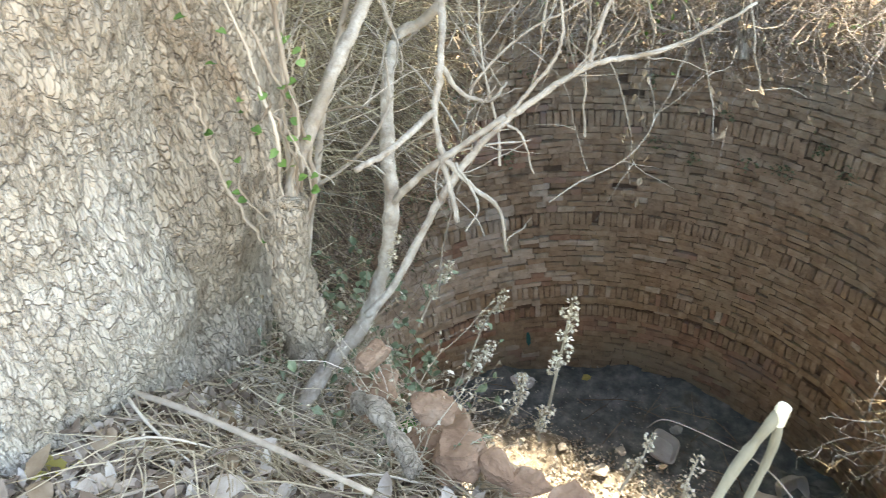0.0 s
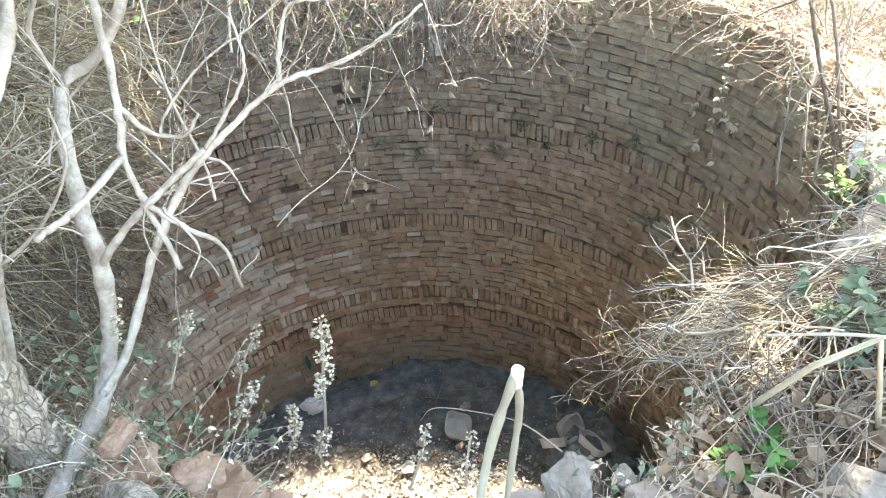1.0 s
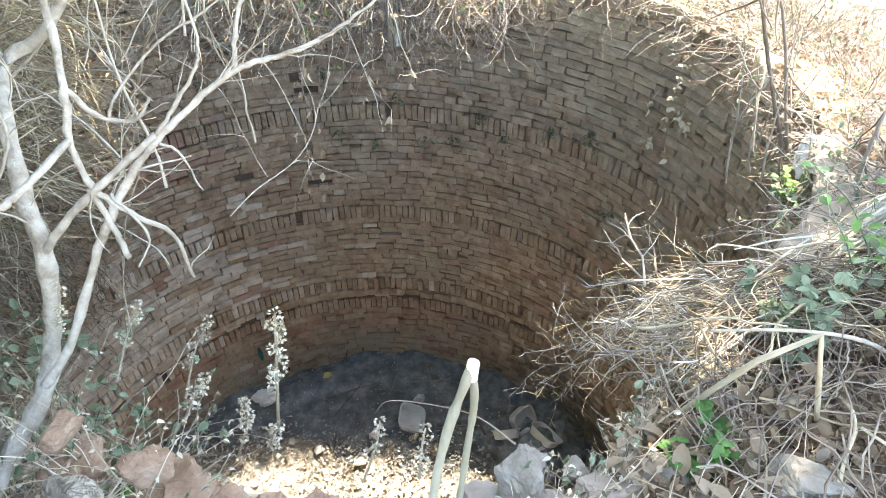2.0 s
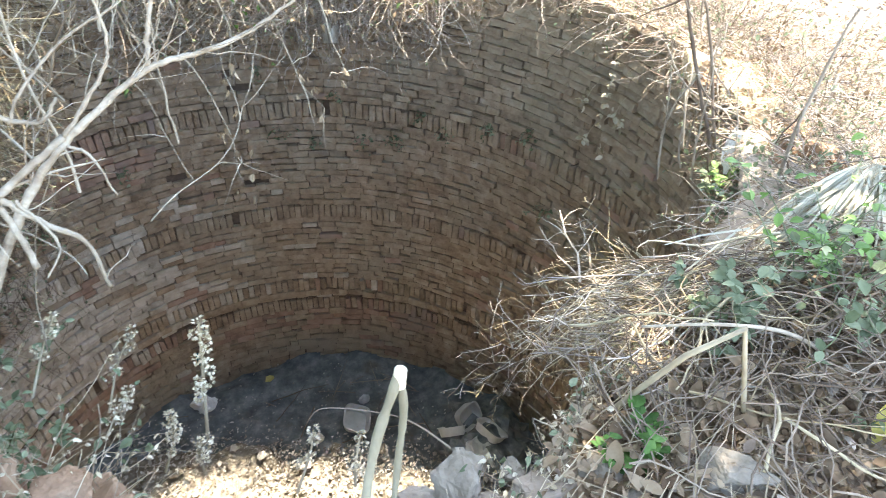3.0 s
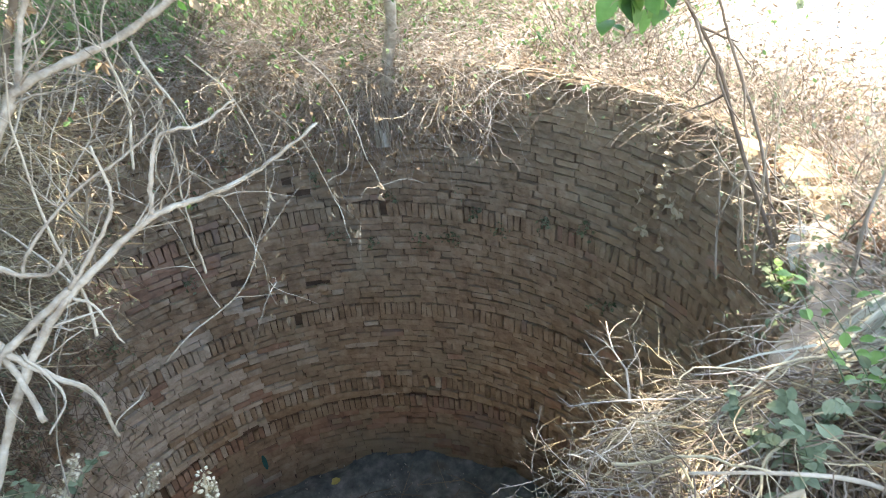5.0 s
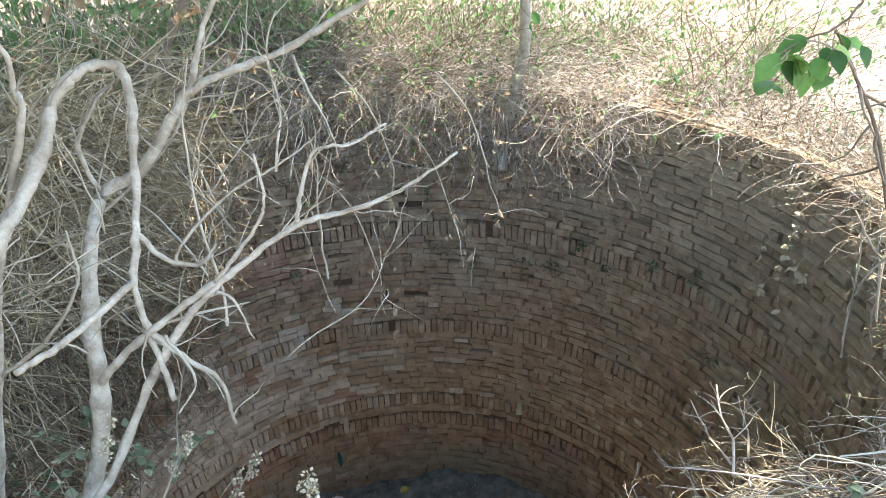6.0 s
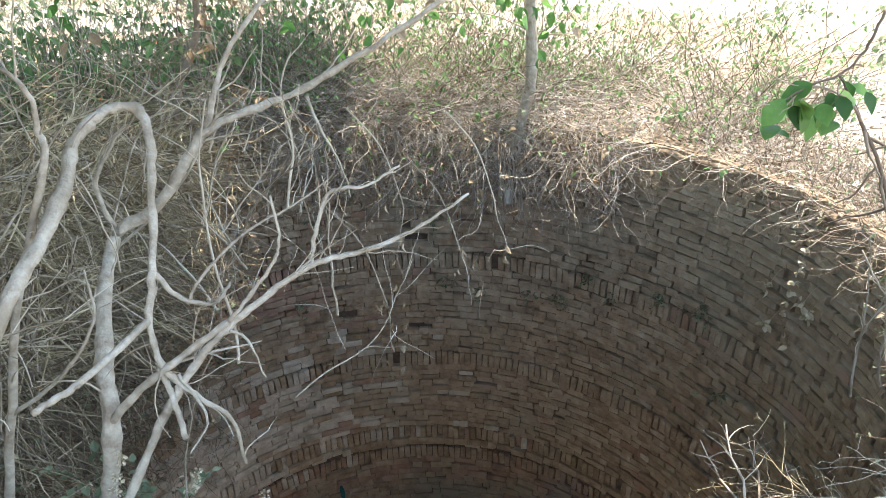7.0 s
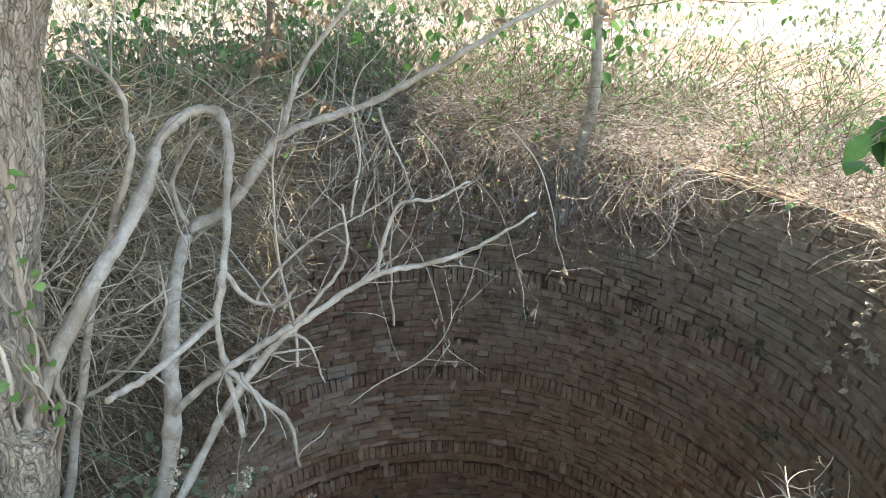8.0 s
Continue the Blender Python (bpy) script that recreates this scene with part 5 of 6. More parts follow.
dry_weed((0.22, 1.6, -0.34), (0.288, 1.57, 0.2), 15, "tall dry weed stalk with pale seed heads", 0.006)
dry_weed((-0.05, 2.0, -0.45), (0.11, 2.08, -0.18), 9, "dry weed with pale clustered seed heads")
dry_weed((-0.08, 1.85, -0.42), (0.04, 1.88, -0.26), 9, "dry weed with pale clustered seed heads")
dry_weed((-0.25, 2.05, -0.3), (-0.1, 2.1, -0.03), 9, "dry weed with pale clustered seed heads")
dry_weed((0.07, 1.62, -0.42), (0.14, 1.66, -0.21), 10, "dry weed with pale clustered seed heads")
dry_weed((0.18, 1.5, -0.36), (0.22, 1.5, -0.2), 6, "short dry weed with pale seed heads")
dry_weed((0.4, 1.25, -0.3), (0.5, 1.33, -0.15), 5, "short dry weed with pale seed heads")
dry_weed((0.55, 1.15, -0.25), (0.62, 1.25, -0.16), 4, "short dry weed with pale seed heads")
dry_weed((-0.35, 1.95, 0.0), (-0.27, 1.93, 0.25), 7, "dry weed with pale seed heads among the branches")


def seeds_edge():
    deg = rnd(-138, -74)
    r = lip(deg) + rnd(-0.03, 0.16)
    p = polar(deg, r)
    p.z = ground_z(p.x, p.y) + rnd(-0.03, 0.02)
    return p, (polar(deg, -1) - polar(deg, 0)) * rnd(0, 0.5) + Vector((rnd(-0.6, 0.6), rnd(-0.6, 0.6), rnd(0.1, 1)))


tangle("edge_weeds", 420, seeds_edge, M_STRAW, "low pale dry weeds along the edge", "weeds", size=(0.001, 0.0024), length=(0.04, 0.13), wiggle=0.35, bits=4, bit_mat=M_FLOWER, bit_size=(0.012, 0.028), n=5)
tangle("edge_greens", 90, seeds_edge, M_TWIG_DARK, "small grey-green weeds along the edge", "weeds", size=(0.001, 0.002), length=(0.05, 0.16), bits=4, bit_mat=M_GREYGREEN, bit_size=(0.02, 0.04), n=4)

def seeds_bank():
    deg = rnd(-168, -116)
    p = polar(deg, min(R, lip(deg)) - rnd(-0.1, 0.35))
    p.z = rnd(-0.75, -0.2)
    return p, Vector((rnd(-0.7, 0.7), rnd(-0.7, 0.7), rnd(0.2, 1)))


tangle("bank_weeds", 380, seeds_bank, M_TWIG, "grey-green weeds and dry stalks on the slumped bank", "weeds", size=(0.001, 0.003), length=(0.15, 0.45), wiggle=0.28, bits=6, bit_mat=M_GREYGREEN, bit_size=(0.02, 0.045), n=6)
tangle("bank_seed_weeds", 560, seeds_bank, M_STRAW, "dry weeds with pale seed heads on the slumped bank", "weeds", size=(0.001, 0.0025), length=(0.2, 0.45), wiggle=0.2, bits=9, bit_mat=M_FLOWER, bit_size=(0.012, 0.025), n=6)

# ---- green weeds in the brush heap and on the bank ----


def weed(at, n, spread, height, size, material, label):
    h = holder("weed", label, "weed", "green weeds on the bank")
    for _ in range(n):
        a = Vector(at) + Vector((random.gauss(0, spread * 0.4), random.gauss(0, spread * 0.4), 0))
        tl = wander(a, (rnd(-0.7, 0.7), rnd(-0.7, 0.7), 1), height * rnd(0.5, 1.1), 6, 0.3)
        g = Geo()
        g.tube(tl, 0.0028, 0.0012, 4)
        st = put("stem", g, M_GREYGREEN, parent=h)
        for _ in range(10):
            p = random.choice(tl[1:])
            s = size * rnd(0.55, 1.1)
            g = Geo()
            g.broad(p, (rnd(-1, 1), rnd(-1, 1), rnd(-0.3, 0.5)), (rnd(-0.4, 0.4), rnd(-0.4, 0.4), 1), s, s * rnd(0.6, 0.85), 0.15, 0.3)
            put("leaf", g, material, parent=st)
    return h


random.seed(83)
weed(on(1.26, 0.7), 6, 0.09, 0.11, 0.055, M_GREEN, "green weed with rounded leaves on the edge of the bank")
weed(on(1.16, 0.78), 3, 0.05, 0.09, 0.035, M_GREEN, "small green weed on the edge of the bank")
weed(on(1.7, 0.92, 0.1), 11, 0.22, 0.28, 0.05, M_GREYGREEN, "blue-green weed growing through the brush")
weed(on(2.1, 0.88, 0.1), 14, 0.2, 0.42, 0.045, M_LIME, "bright green weed growing through the brush")
weed(on(1.95, 0.65, 0.05), 11, 0.2, 0.32, 0.045, M_GREYGREEN, "blue-green weed growing through the brush")
weed(on(2.35, 0.55, 0.05), 16, 0.35, 0.35, 0.045, M_GREYGREEN, "grey-green weed among the dry twigs")
weed(on(2.0, 0.25, 0.0), 14, 0.4, 0.3, 0.045, M_GREYGREEN, "grey-green weed among dead leaves")
weed((2.98, 1.82, -0.42), 7, 0.16, 0.3, 0.045, M_GREYGREEN, "grey-green weed below the plastic bag")
weed((2.96, 1.83, -0.35), 4, 0.08, 0.3, 0.045, M_LIME, "bright green weed beside the plastic bag")
weed(on(-0.58, 1.35), 2, 0.05, 0.06, 0.03, M_LIME, "tiny green seedling in the leaf litter")
weed(on(-0.75, 1.3), 2, 0.05, 0.05, 0.03, M_LIME, "tiny green seedling in the leaf litter")
weed(on(-0.28, 1.52), 3, 0.06, 0.09, 0.035, M_GREEN, "small green weed beside the broken brick")
weed(on(0.2, 1.12), 3, 0.06, 0.08, 0.03, M_GREYGREEN, "small grey-green weed on the edge")
weed(on(-0.75, 1.5), 2, 0.04, 0.08, 0.03, M_LIME, "small green seedling at the foot of the trunk")
weed((-0.5, 2.45, -0.5), 9, 0.3, 0.35, 0.05, M_GREYGREEN, "grey-green weeds in the shade behind the shrub")
weed((-0.35, 2.1, -0.6), 8, 0.2, 0.3, 0.045, M_GREYGREEN, "grey-green weeds below the shrub")

g = Geo()
g.broad((-1.28, 1.14, 0.075), (1, 0.12, 0.1), (0, -0.3, 1), 0.17, 0.07, 0.25, 0.2)
put("yellow_leaf", g, M_YELLOW, "fallen yellow leaf on the leaf litter", "leaf", smooth=True)
g = Geo()
g.broad(on(1.8, 0.42, 0.1), (-0.5, -0.3, -0.5), (0, 0, 1), 0.12, 0.05, 0.4, 0.6)
put("yellow_leaf", g, M_YELLOW, "curled yellow-green leaf caught on a twig", "leaf", smooth=True)

# larger dead leaves that can be told apart
random.seed(85)
for i in range(360):
    x, y = (rnd(-1.7, 0.2), rnd(0.85, 1.6)) if i < 150 else (rnd(1.1, 2.6), rnd(0.1, 0.85))
    if not in_bank(x, y):
        continue
    s = rnd(0.06, 0.11) if i < 150 else rnd(0.045, 0.09)
    g = Geo()
    g.broad(on(x, y, rnd(0.03, 0.07)), (rnd(-1, 1), rnd(-1, 1), rnd(-0.2, 0.4)), (rnd(-0.7, 0.7), rnd(-0.7, 0.7), 1), s, s * rnd(0.5, 0.72), rnd(0.1, 0.7), rnd(-0.4, 0.9))
    put("dead_leaf", g, random.choice((M_LITTER, M_LITTER, M_BROWNLEAF)) if i < 150 else random.choice((M_BROWNLEAF, M_BROWNLEAF, M_BROWNLEAF, M_LITTER)), "curled dead leaf on the litter", "leaf", "dead leaves", smooth=True)

# ---- dry palm frond thrown on the heap ----
random.seed(91)
palm = holder("palm_frond", "dry pale grey-green palm frond thrown on the brush heap", "palm frond")
g = Geo()
g.tube(smooth_line([(3.42, 0.81, 0.1), (3.12, 0.99, 0.18), (2.83, 1.13, 0.21)], 6), 0.012, 0.008, 8, 0.04)
put("rib", g, M_PALM, parent=palm, smooth=True)
for i in range(170):
    if i % 3 == 0:
        a, d = Vector((2.83, 1.13, 0.21)), Vector((-1, rnd(-0.28, 0.12), rnd(-0.2, -0.02)))
    elif i % 3 == 1:
        a, d = Vector((2.87, 1.11, 0.21)), Vector((-0.85, rnd(-0.75, -0.3), rnd(-0.2, 0.0)))
    else:
        a, d = Vector((3.37, 0.84, 0.12)).lerp(Vector((2.85, 1.12, 0.21)), rnd(0, 1)), Vector((rnd(-0.6, 0.3), -0.8, rnd(-0.25, 0.0)))
    a += Vector((rnd(-0.05, 0.05), rnd(-0.05, 0.05), rnd(-0.02, 0.02)))
    g = Geo()
    g.leaf(a, d, (rnd(-0.4, 0.4), rnd(-0.4, 0.4), 1), rnd(0.4, 0.75), rnd(0.01, 0.018), 0.5, rnd(0.1, 0.45))
    put("leaflet", g, M_PALM, parent=palm)


def seeds_palm():
    p = Vector((2.45, 1.0, 0.12)) + Vector((rnd(-0.5, 0.4), rnd(-0.1, 0.18), rnd(-0.08, 0.03)))
    return p, Vector((-1, 0.15, -0.18)) + Vector((rnd(-1, 1), rnd(-1, 1), rnd(-1, 1))) * 0.15


tangle("palm_strips", 22, seeds_palm, M_PALM, "loose strips of dry palm leaf on the heap", "palm leaf", size=(0.003, 0.006), length=(0.3, 0.7), wiggle=0.12, fall=0.02, sides=3)

# dry weeds and litter along the right rim
random.seed(93)


def seeds_right():
    deg = rnd(-40, 22)
    p = polar(deg, R + random.triangular(-0.02, 1.6, 0.08))
    p.z = ground_z(p.x, p.y)
    return p, Vector((rnd(-1, 1), rnd(-1, 1), rnd(-0.2, 0.8))) + (polar(deg, -1) - polar(deg, 0)) * rnd(-0.2, 0.7)


tangle("dry_grass", 1900, seeds_right, M_GREYTWIG, "bleached dry grass and twigs along the sunlit rim", "grass", size=(0.001, 0.0026), length=(0.12, 0.5), wiggle=0.4, fall=0.08, bits=1, bit_mat=M_GREYGREEN, bit_size=(0.015, 0.03), n=5)


def seeds_right2():
    p = Vector((rnd(2.4, 4.6), rnd(0.2, 2.0), 0))
    if not in_bank(p.x, p.y):
        p = Vector((3.6, 1.2, 0))
    p.z = ground_z(p.x, p.y)
    return p, Vector((rnd(-1, 1), rnd(-1, 1), rnd(0.0, 0.8)))


tangle("dry_grass", 1300, seeds_right2, M_TWIG, "trampled dry grass and twigs on the bank", "grass", size=(0.001, 0.003), length=(0.12, 0.5), wiggle=0.25, fall=0.08, bits=2, bit_mat=M_GREYGREEN, bit_size=(0.015, 0.035), n=5)

# ---- plastic rubbish ----


def crumpled(name, at, size, material, label, category, seed, thin=0.25):
    bm = bmesh.new()
    bmesh.ops.create_icosphere(bm, subdivisions=4, radius=0.5)
    rs = Vector((seed * 3.7, seed * 5.1, seed))
    for v in bm.verts:
        p = v.co.copy()
        cell, _ = noise.voronoi(p * 5 + rs)
        q = p * (1 + 0.35 * noise.noise(p * 4 + rs) + 0.35 * (cell[1] - cell[0]))
        v.co = Vector((q.x * size[0], q.y * size[1] * (thin if thin else 1), q.z * size[2]))
    me = bpy.data.meshes.new(name)
    bm.to_mesh(me)
    bm.free()
    me.materials.append(material)
    ob = new(name, me)
    ob.matrix_world = pose(*at, 0, 0, seed * 31)
    return tagged(ob, label, category)


def tub(at, w, d, h, turn, tilt, label, material=None):
    """An empty plastic tub: a rounded tray with a rim."""
    bm = bmesh.new()
    rings = []
    for k, (s, z) in enumerate(((0.86, 0.0), (1.0, h), (1.08, h), (1.08, h - 0.008), (0.96, h - 0.006), (0.83, 0.006))):
        ring = []
        for i in range(28):
            a = 2 * math.pi * i / 28
            c, sn = math.cos(a), math.sin(a)
            e = 0.5
            ring.append(bm.verts.new((s * w / 2 * math.copysign(abs(c) ** e, c), s * d / 2 * math.copysign(abs(sn) ** e, sn), z)))
        rings.append(ring)
    for a, b in zip(rings, rings[1:]):
        for i in range(28):
            bm.faces.new((a[i], a[(i + 1) % 28], b[(i + 1) % 28], b[i]))
    bm.faces.new(rings[0][::-1])
    bm.faces.new(rings[-1])
    me = bpy.data.meshes.new("plastic_tub")
    bm.to_mesh(me)
    bm.free()
    me.materials.append(material or M_GREYPLASTIC)
    ob = new("plastic_tub", me)
    ob.matrix_world = pose(*at, tilt, 0, turn)
    return tagged(ob, label, "plastic tub", "rubbish in the well")


crumpled("plastic_bag", (3.02, 1.89, -0.14), (0.08, 0.09, 0.22), M_PLASTIC, "white plastic bag caught on the sapling stems", "plastic bag", 3)
crumpled("plastic_bag", (3.1, 1.87, -0.2), (0.1, 0.12, 0.12), M_PLASTIC, "crumpled white plastic bag on the rim", "plastic bag", 4, 0.5)
crumpled("plastic_bag", (0.5, 5.85, FLOOR_Z + 0.2), (0.26, 0.22, 0.2), M_PLASTIC, "crumpled white plastic bag on the silt", "plastic bag", 5, 0.7)
crumpled("plastic_bag", (2.2, 5.1, FLOOR_Z + 0.05), (0.13, 0.12, 0.1), M_GREYPLASTIC, "small crumpled plastic bag on the silt", "plastic bag", 6, 0.7)
tub((1.95, 4.82, FLOOR_Z + 0.08), 0.36, 0.3, 0.09, 60, 20, "dirty translucent plastic tub on the silt")
tub((2.95, 4.05, FLOOR_Z + 0.42), 0.3, 0.25, 0.12, 20, 60, "dirty white plastic tub lying in the rubbish")
tub((3.05, 3.7, FLOOR_Z + 0.4), 0.34, 0.26, 0.1, 100, 35, "dirty white plastic tub lying in the rubbish")
tub((2.75, 3.95, FLOOR_Z + 0.3), 0.3, 0.25, 0.1, 160, 50, "dirty white plastic tub lying in the rubbish")
crumpled("sacking", (2.9, 3.6, FLOOR_Z + 0.28), (0.5, 0.4, 0.3), M_GREYPLASTIC, "grey plastic sacking crumpled in the rubbish", "sack", 8, 0.9)
crumpled("rubbish_mound", (3.05, 3.75, FLOOR_Z + 0.12), (1.0, 1.1, 0.55), M_FLOOR, "low heap of dark earth and rubbish", "rubbish", 9, 0.9)
crumpled("cloth", (0.6, 6.16, -4.36), (0.07, 0.05, 0.2), M_TEAL, "strip of teal cloth hanging on the bricks", "cloth", 10)

# low mound of dirt and dry plants on the near half of the floor, pale to brighten the sun patch
g = Geo()
V, NN, MM = [], 90, 40
for i in range(NN):
    for j in range(MM):
        p = polar(i * 360 / NN, (R - 0.02) * (j + 0.02) / (MM - 1))
        # the pale mound ends along the edge of the sun patch
        w = sstep(5.25, 4.35, p.y + 0.65 * (p.x - 1.3) + 0.5 * noise.noise(Vector((p.x, p.y, 5)) * 1.8))
        v = Vector((p.x, p.y, 0))
        V.append((p.x, p.y, FLOOR_Z - 0.16 + 0.24 * w + 0.05 * noise.noise(v * 3) + 0.05 * noise.noise(v * 9) + 0.02 * noise.noise(v * 25)))
g.add(V, [(i * MM + j, i * MM + j + 1, ((i + 1) % NN) * MM + j + 1, ((i + 1) % NN) * MM + j) for i in range(NN) for j in range(MM - 1)])
put("dirt_mound", g, M_STONE, "dirt mound on the well floor, pale to brighten the sun patch", "dirt", kind="stuff", smooth=True)

# rubble thrown down on the near side of the well floor, whitened to brighten the sun patch
random.seed(94)
for i in range(34):
    q = Vector((rnd(-0.3, 2.3), rnd(3.2, 5.3), 0))
    if q.y + 0.65 * (q.x - 1.3) > 5.0:
        continue
    d = rnd(0.05, 0.14)
    chunk("rubble", (q.x, q.y, FLOOR_Z + 0.16 + 0.07 * noise.noise(q * 1.3) + d * 0.15), (d * 1.2, d, d * 0.65), random.choice((M_RUBBLE, M_RUBBLE, M_STONE)), "lump of broken plaster on the well floor, pale for the sun patch", "rubble", 140 + i, 0.6, "rubble in the well")

# debris on the well floor: dry leaves and plants where the sun falls, its brightness put into their colour
random.seed(95)
g, made = Geo(), 0
while made < 24000:
    p = polar(rnd(0, 360), R * math.sqrt(rnd(0, 1)), 0)
    w = sstep(5.3, 4.4, p.y + 0.65 * (p.x - 1.3))
    if random.random() > 0.09 + 0.91 * w:
        continue
    v = Vector((p.x, p.y, 0))
    made += 1
    s = rnd(0.018, 0.055) if random.random() < w else rnd(0.015, 0.035)
    z = FLOOR_Z + 0.07 * noise.noise(v * 1.3) + 0.035 * noise.noise(v * 5) + rnd(0.015, 0.06 + 0.1 * w)
    g.leaf((p.x, p.y, z), (rnd(-1, 1), rnd(-1, 1), rnd(-0.4, 0.6)), (rnd(-0.6, 0.6), rnd(-0.6, 0.6), 1), s, s * rnd(0.4, 0.8), rnd(-0.2, 0.7), rnd(-0.5, 0.9))
put("well_debris", g, M_DEBRIS, "dead leaves and plant debris on the well floor, paled for the sun patch", "debris", kind="stuff")


def seeds_floor():
    p = polar(rnd(0, 360), 2.6 * math.sqrt(rnd(0, 1)), FLOOR_Z + 0.03)
    return p, Vector((rnd(-1, 1), rnd(-1, 1), rnd(-0.1, 0.25)))


def seeds_mound():
    while True:
        p = polar(rnd(0, 360), 2.6 * math.sqrt(rnd(0, 1)), FLOOR_Z + rnd(0.06, 0.14))
        if p.y + 0.65 * (p.x - 1.3) < 4.7:
            return p, Vector((rnd(-1, 1), rnd(-1, 1), rnd(-0.1, 0.6)))


tangle("mound_straw", 1500, seeds_mound, M_GREYTWIG, "dry plants and straw on the dirt mound", "straw", size=(0.0015, 0.004), length=(0.1, 0.35), wiggle=0.3, bits=2, bit_mat=M_DEBRIS, bit_size=(0.02, 0.05), n=5)
tangle("well_sticks", 160, seeds_floor, M_TWIG_DARK, "sticks and stalks fallen on the well floor", "sticks", size=(0.003, 0.008), length=(0.2, 0.8), wiggle=0.12)
g = Geo()
g.leaf((1.25, 5.95, FLOOR_Z + 0.06), (1, 0.2, 0.2), (0, 0, 1), 0.14, 0.11)
put("fallen_leaf", g, M_YELLOW, "yellow leaf on the dark silt", "leaf")

# ---- small plants in the joints of the lining ----
random.seed(97)


def tuft(deg, z, s, material, label, fall=0.25):
    h = holder("wall_plant", label, "plant", "plants in the brick joints")
    g, lf = Geo(), Geo()
    inw = polar(deg, -1) - polar(deg, 0)
    for _ in range(7):
        tl = wander(polar(deg + rnd(-1, 1), R + 0.01, z), inw * 0.7 + Vector((rnd(-0.8, 0.8), rnd(-0.8, 0.8), rnd(-0.6, 0.5))), s * rnd(0.5, 1.1), 5, 0.3, fall)
        g.tube(tl, 0.0025, 0.0012, 3)
        for _ in range(5):
            q = rnd(0.025, 0.05)
            lf.leaf(random.choice(tl[1:]), (rnd(-1, 1), rnd(-1, 1), rnd(-1, 0.4)), (rnd(-1, 1), rnd(-1, 1), 1), q, q * 0.6)
    put("stem", g, M_TWIG_DARK, parent=h)
    put("leaves", lf, material, parent=h)


for deg, z, s in ((45.5, -1.66, 0.2), (33.6, -1.46, 0.18), (15.6, -1.2, 0.22), (56.8, -1.22, 0.2), (51, -1.69, 0.2), (68, -1.62, 0.18), (111, -0.95, 0.25), (40, -1.35, 0.15), (25, -1.3, 0.15), (62, -1.75, 0.12), (10, -1.9, 0.2), (72, -0.95, 0.2), (95, -0.9, 0.2), (100, -1.75, 0.2), (88, -0.6, 0.25), (118, -2.0, 0.22), (125, -1.6, 0.25)):
    tuft(deg, z, s, M_GREYGREEN, "small grey-green plant rooted in a brick joint")
strand = holder("dry_strand", "hanging strand of pale withered leaves in front of the lining", "vine")
g, lf = Geo(), Geo()
st = wander((3.6, 3.3, 0.0), (0, 0, -1), 0.75, 10, 0.08)
g.tube(st, 0.0025, 0.0015, 4)
for i in range(44):
    p = random.choice(st)
    s = rnd(0.03, 0.055)
    lf.leaf(p, (rnd(-1, 1), rnd(-1, 1), rnd(-0.8, 0.3)), (rnd(-1, 1), rnd(-1, 1), 1), s, s * 0.7)
for q in ((3.58, 3.26, -0.68), (3.59, 3.2, -0.72), (3.58, 3.52, -1.01), (3.6, 3.34, -1.03), (3.58, 3.58, -0.7)):
    for _ in range(8):
        s = rnd(0.04, 0.07)
        lf.leaf(Vector(q) + Vector((rnd(-0.02, 0.02), rnd(-0.03, 0.03), rnd(-0.03, 0.03))), (rnd(-1, 1), rnd(-1, 1), rnd(-1, 1)), (rnd(-1, 1), rnd(-1, 1), 1), s, s * 0.7)
    g.tube([q, (q[0] + 0.06, q[1], q[2] + 0.1), (q[0] + 0.14, q[1], q[2] + 0.16)], 0.002, 0.002, 3)
put("stem", g, M_STRAW, parent=strand)
put("leaves", lf, M_FLOWER, parent=strand)

# withered leaves caught on the shrub's twigs
random.seed(99)
for c, n in (((0.68, 2.6, 0.27), 12), ((1.09, 2.9, 0.33), 10), ((0.49, 3.37, 0.69), 3), ((0.85, 3.0, 0.55), 8), ((1.3, 3.0, 0.5), 8)):
    h = holder("withered_twig", "thin twig with withered brown leaves hanging over the well", "twig", "withered twigs")
    g = Geo()
    a = Vector(c) + Vector((-0.2, 0.1, 0.4))
    tl = [a, a.lerp(Vector(c), 0.5) + Vector((0.03, 0, 0.03)), Vector(c)] + [Vector(q) for q in wander(c, (0.3, 0, -1), 0.3, 4, 0.3)[1:]]
    g.tube(smooth_line(tl, 4), 0.004, 0.0015, 4)
    for _ in range(3):
        g.tube(wander(random.choice(tl[1:]), (rnd(-1, 1), rnd(-1, 1), rnd(-1, 0.2)), 0.28, 5, 0.35), 0.002, 0.001, 3)
    put("stem", g, M_TWIG, parent=h)
    for _ in range(n):
        g = Geo()
        s = rnd(0.025, 0.06)
        g.leaf(Vector(random.choice(tl[2:])) + Vector((rnd(-0.07, 0.07), rnd(-0.05, 0.05), rnd(-0.06, 0.06))), (rnd(-0.6, 0.6), rnd(-0.6, 0.6), -1), (rnd(-1, 1), rnd(-1, 1), 0.3), s, s * 0.5, 0.6, 0.5)
        put("leaf", g, M_BROWNLEAF, parent=h)

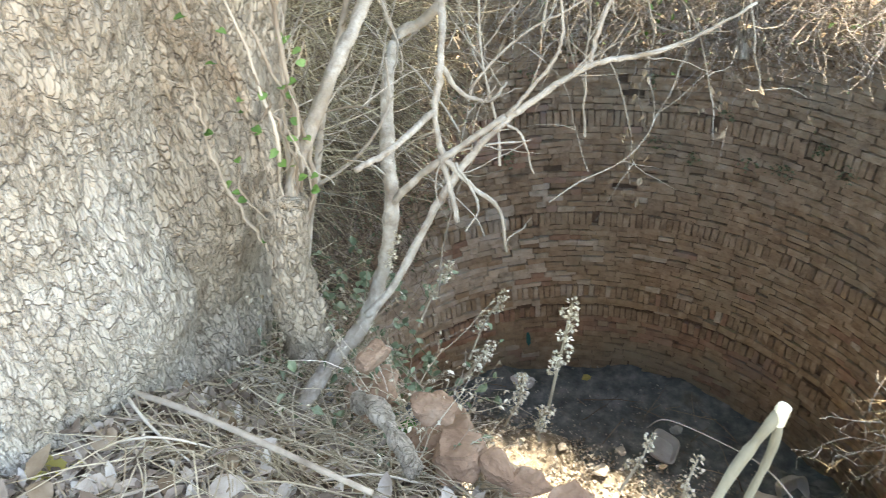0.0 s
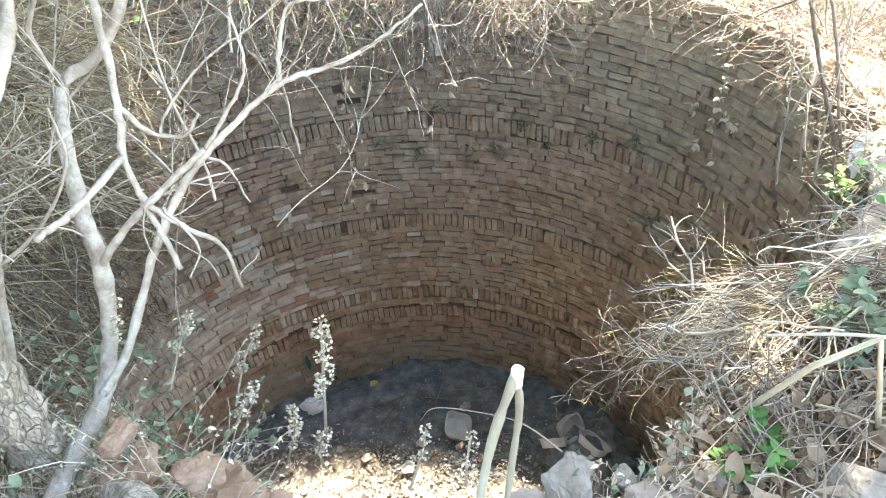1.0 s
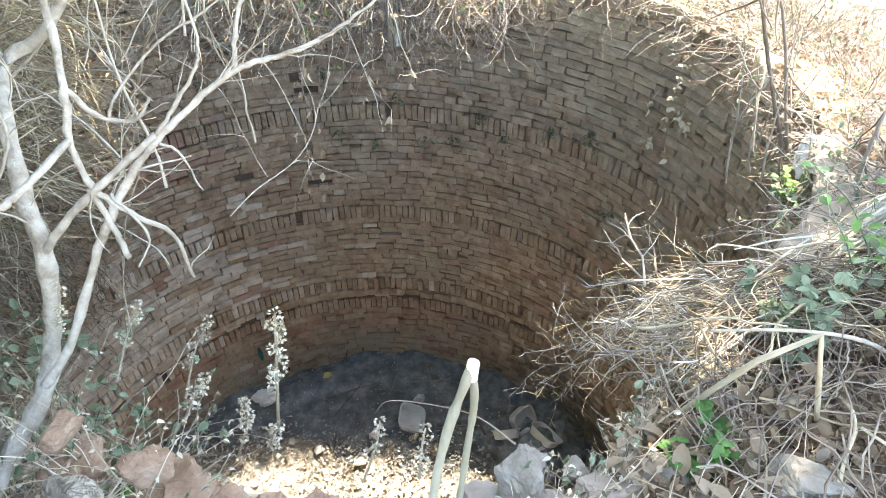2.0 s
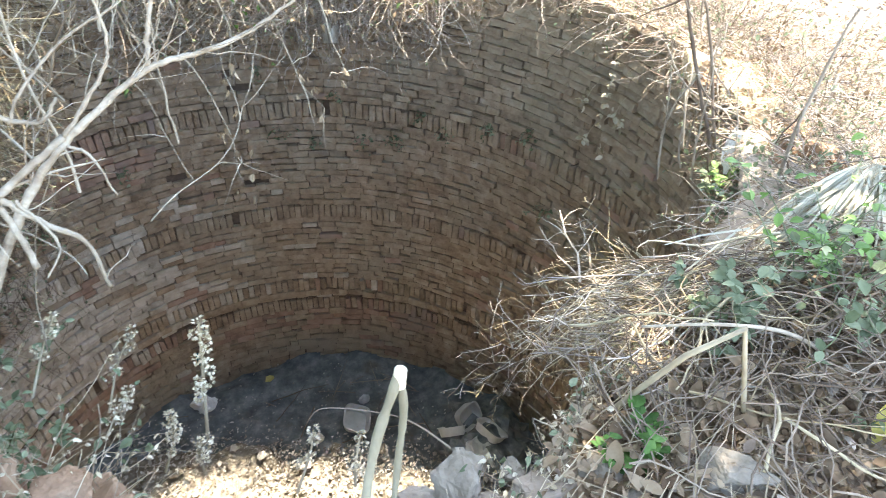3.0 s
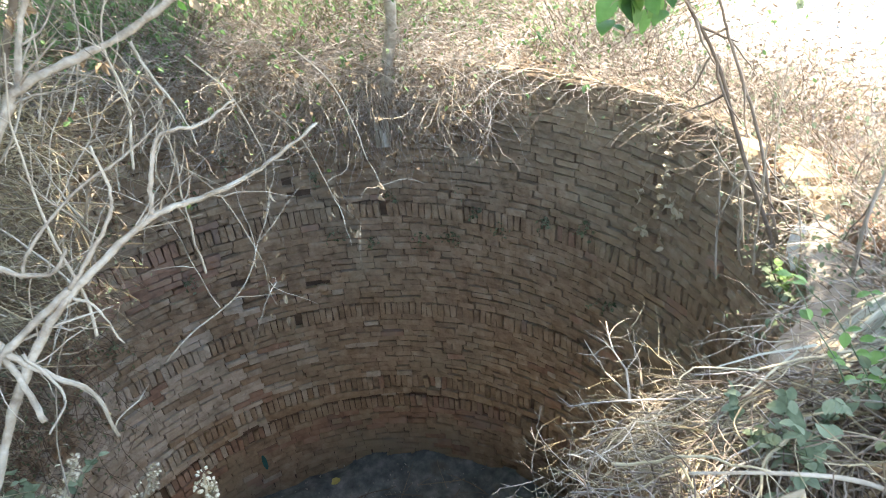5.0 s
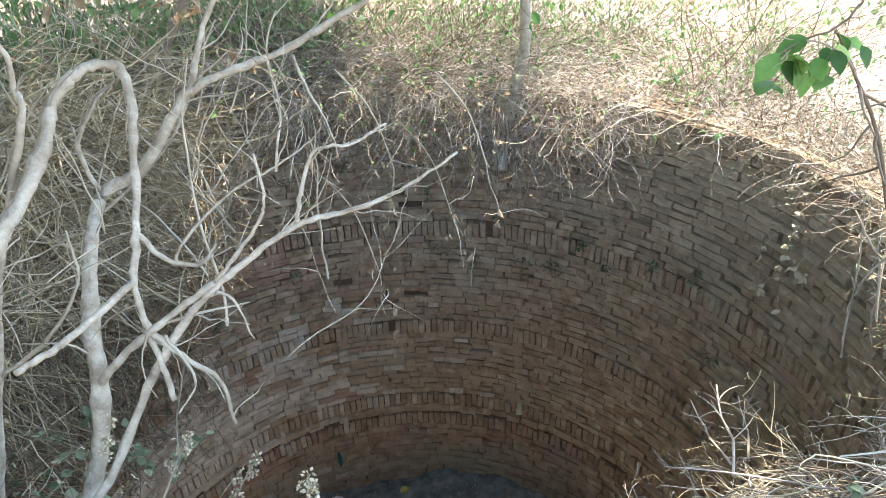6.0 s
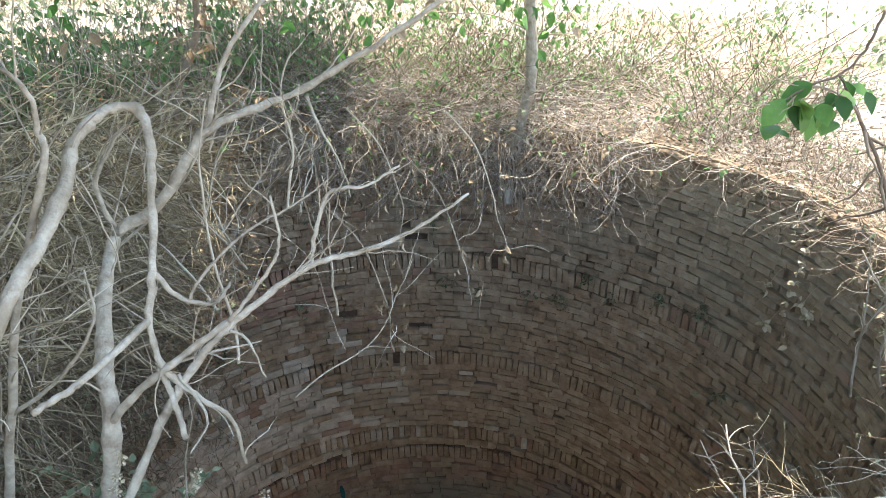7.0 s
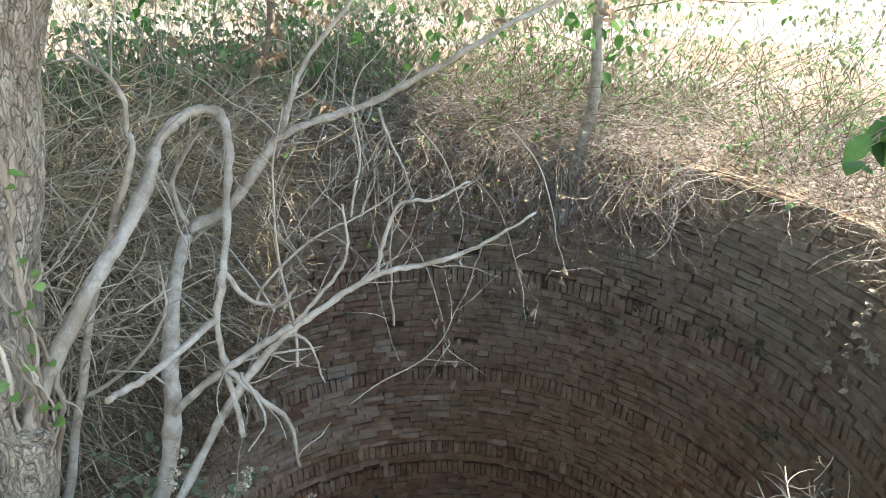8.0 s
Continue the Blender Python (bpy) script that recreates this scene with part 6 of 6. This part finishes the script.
# bleached litter on the far bank
random.seed(101)
g = Geo()
for _ in range(9000):
    p = polar(rnd(-25, 155), R + random.triangular(0.1, 9.0, 0.4))
    s = rnd(0.03, 0.08)
    g.leaf((p.x, p.y, ground_z(p.x, p.y) + rnd(0.005, 0.05)), (rnd(-1, 1), rnd(-1, 1), rnd(-0.3, 0.6)), (rnd(-0.6, 0.6), rnd(-0.6, 0.6), 1), s, s * rnd(0.4, 0.7), rnd(-0.2, 0.7), rnd(-0.5, 0.9))
put("leaf_litter", g, M_LITTER, "dead leaves scattered over the far bank", "leaf litter", kind="stuff")

# dead leaves matted on the far rim
random.seed(99)
g = Geo()
for _ in range(9000):
    deg = rnd(-20, 112)
    q = polar(deg, R + random.triangular(-0.05, 2.4, 0.15))
    s = rnd(0.02, 0.055)
    g.leaf((q.x, q.y, ground_z(q.x, q.y) + rnd(0.0, 0.1)), (rnd(-1, 1), rnd(-1, 1), rnd(-0.4, 0.5)), (rnd(-0.7, 0.7), rnd(-0.7, 0.7), 1), s, s * rnd(0.35, 0.7), rnd(-0.2, 0.8), rnd(-0.6, 1.1))
put("rim_litter", g, M_LITTER, "grey-brown dead leaves matted on the far rim", "leaf litter", kind="stuff")


# weeds hanging over the broken edge below the saplings
random.seed(102)


def seeds_ledge():
    deg = rnd(-50, -26)
    q = polar(deg, R + rnd(-0.1, 0.08), rnd(-0.55, 0.0))
    return q, (polar(deg, -1) - polar(deg, 0)) * rnd(0.0, 0.5) + Vector((rnd(-0.7, 0.7), rnd(-0.7, 0.7), rnd(-0.6, 0.8)))


tangle("ledge_weeds", 420, seeds_ledge, M_TWIG_DARK, "brown twigs with grey-green leaves over the broken edge", "weeds", size=(0.0012, 0.003), length=(0.12, 0.38), wiggle=0.35, fall=0.05, bits=4, bit_mat=M_GREYGREEN, bit_size=(0.02, 0.045), n=6)

# brambles along the rim beside the saplings
random.seed(103)


def seeds_bramble():
    deg = rnd(-42, 16)
    q = polar(deg, R + random.triangular(-0.1, 1.0, 0.1))
    q.z = ground_z(q.x, q.y) + rnd(-0.12, 0.12)
    return q, Vector((rnd(-1, 1), rnd(-1, 1), rnd(-0.25, 0.8)))


tangle("brambles", 1500, seeds_bramble, M_TWIG_DARK, "tangled brown twigs with small leaves along the rim", "brambles", size=(0.0012, 0.003), length=(0.2, 0.7), wiggle=0.42, fall=0.03, bits=2, bit_mat=M_GREYGREEN, bit_size=(0.015, 0.04), n=8)
tangle("brambles", 450, seeds_bramble, M_GREYTWIG, "tangled bleached twigs along the rim", "brambles", size=(0.0012, 0.003), length=(0.2, 0.7), wiggle=0.45, fall=0.03, bits=1, bit_mat=M_BROWNLEAF, bit_size=(0.02, 0.045), n=8)

# ---- the nearest bricks of the lining, one by one ----
for m, k, h in near:
    key = (k, round(h / 0.004) * 0.004, random.randrange(3))
    if key not in shared:
        V, F = brick_shape(k * 0.02 + 0.004, key[1], hash((key[0], key[2])))
        gg = Geo()
        gg.add(V, F)
        shared[key] = gg.mesh("brick", M_BRICK)
    b = new("brick", shared[key])
    b.parent = wall
    b.matrix_world = m
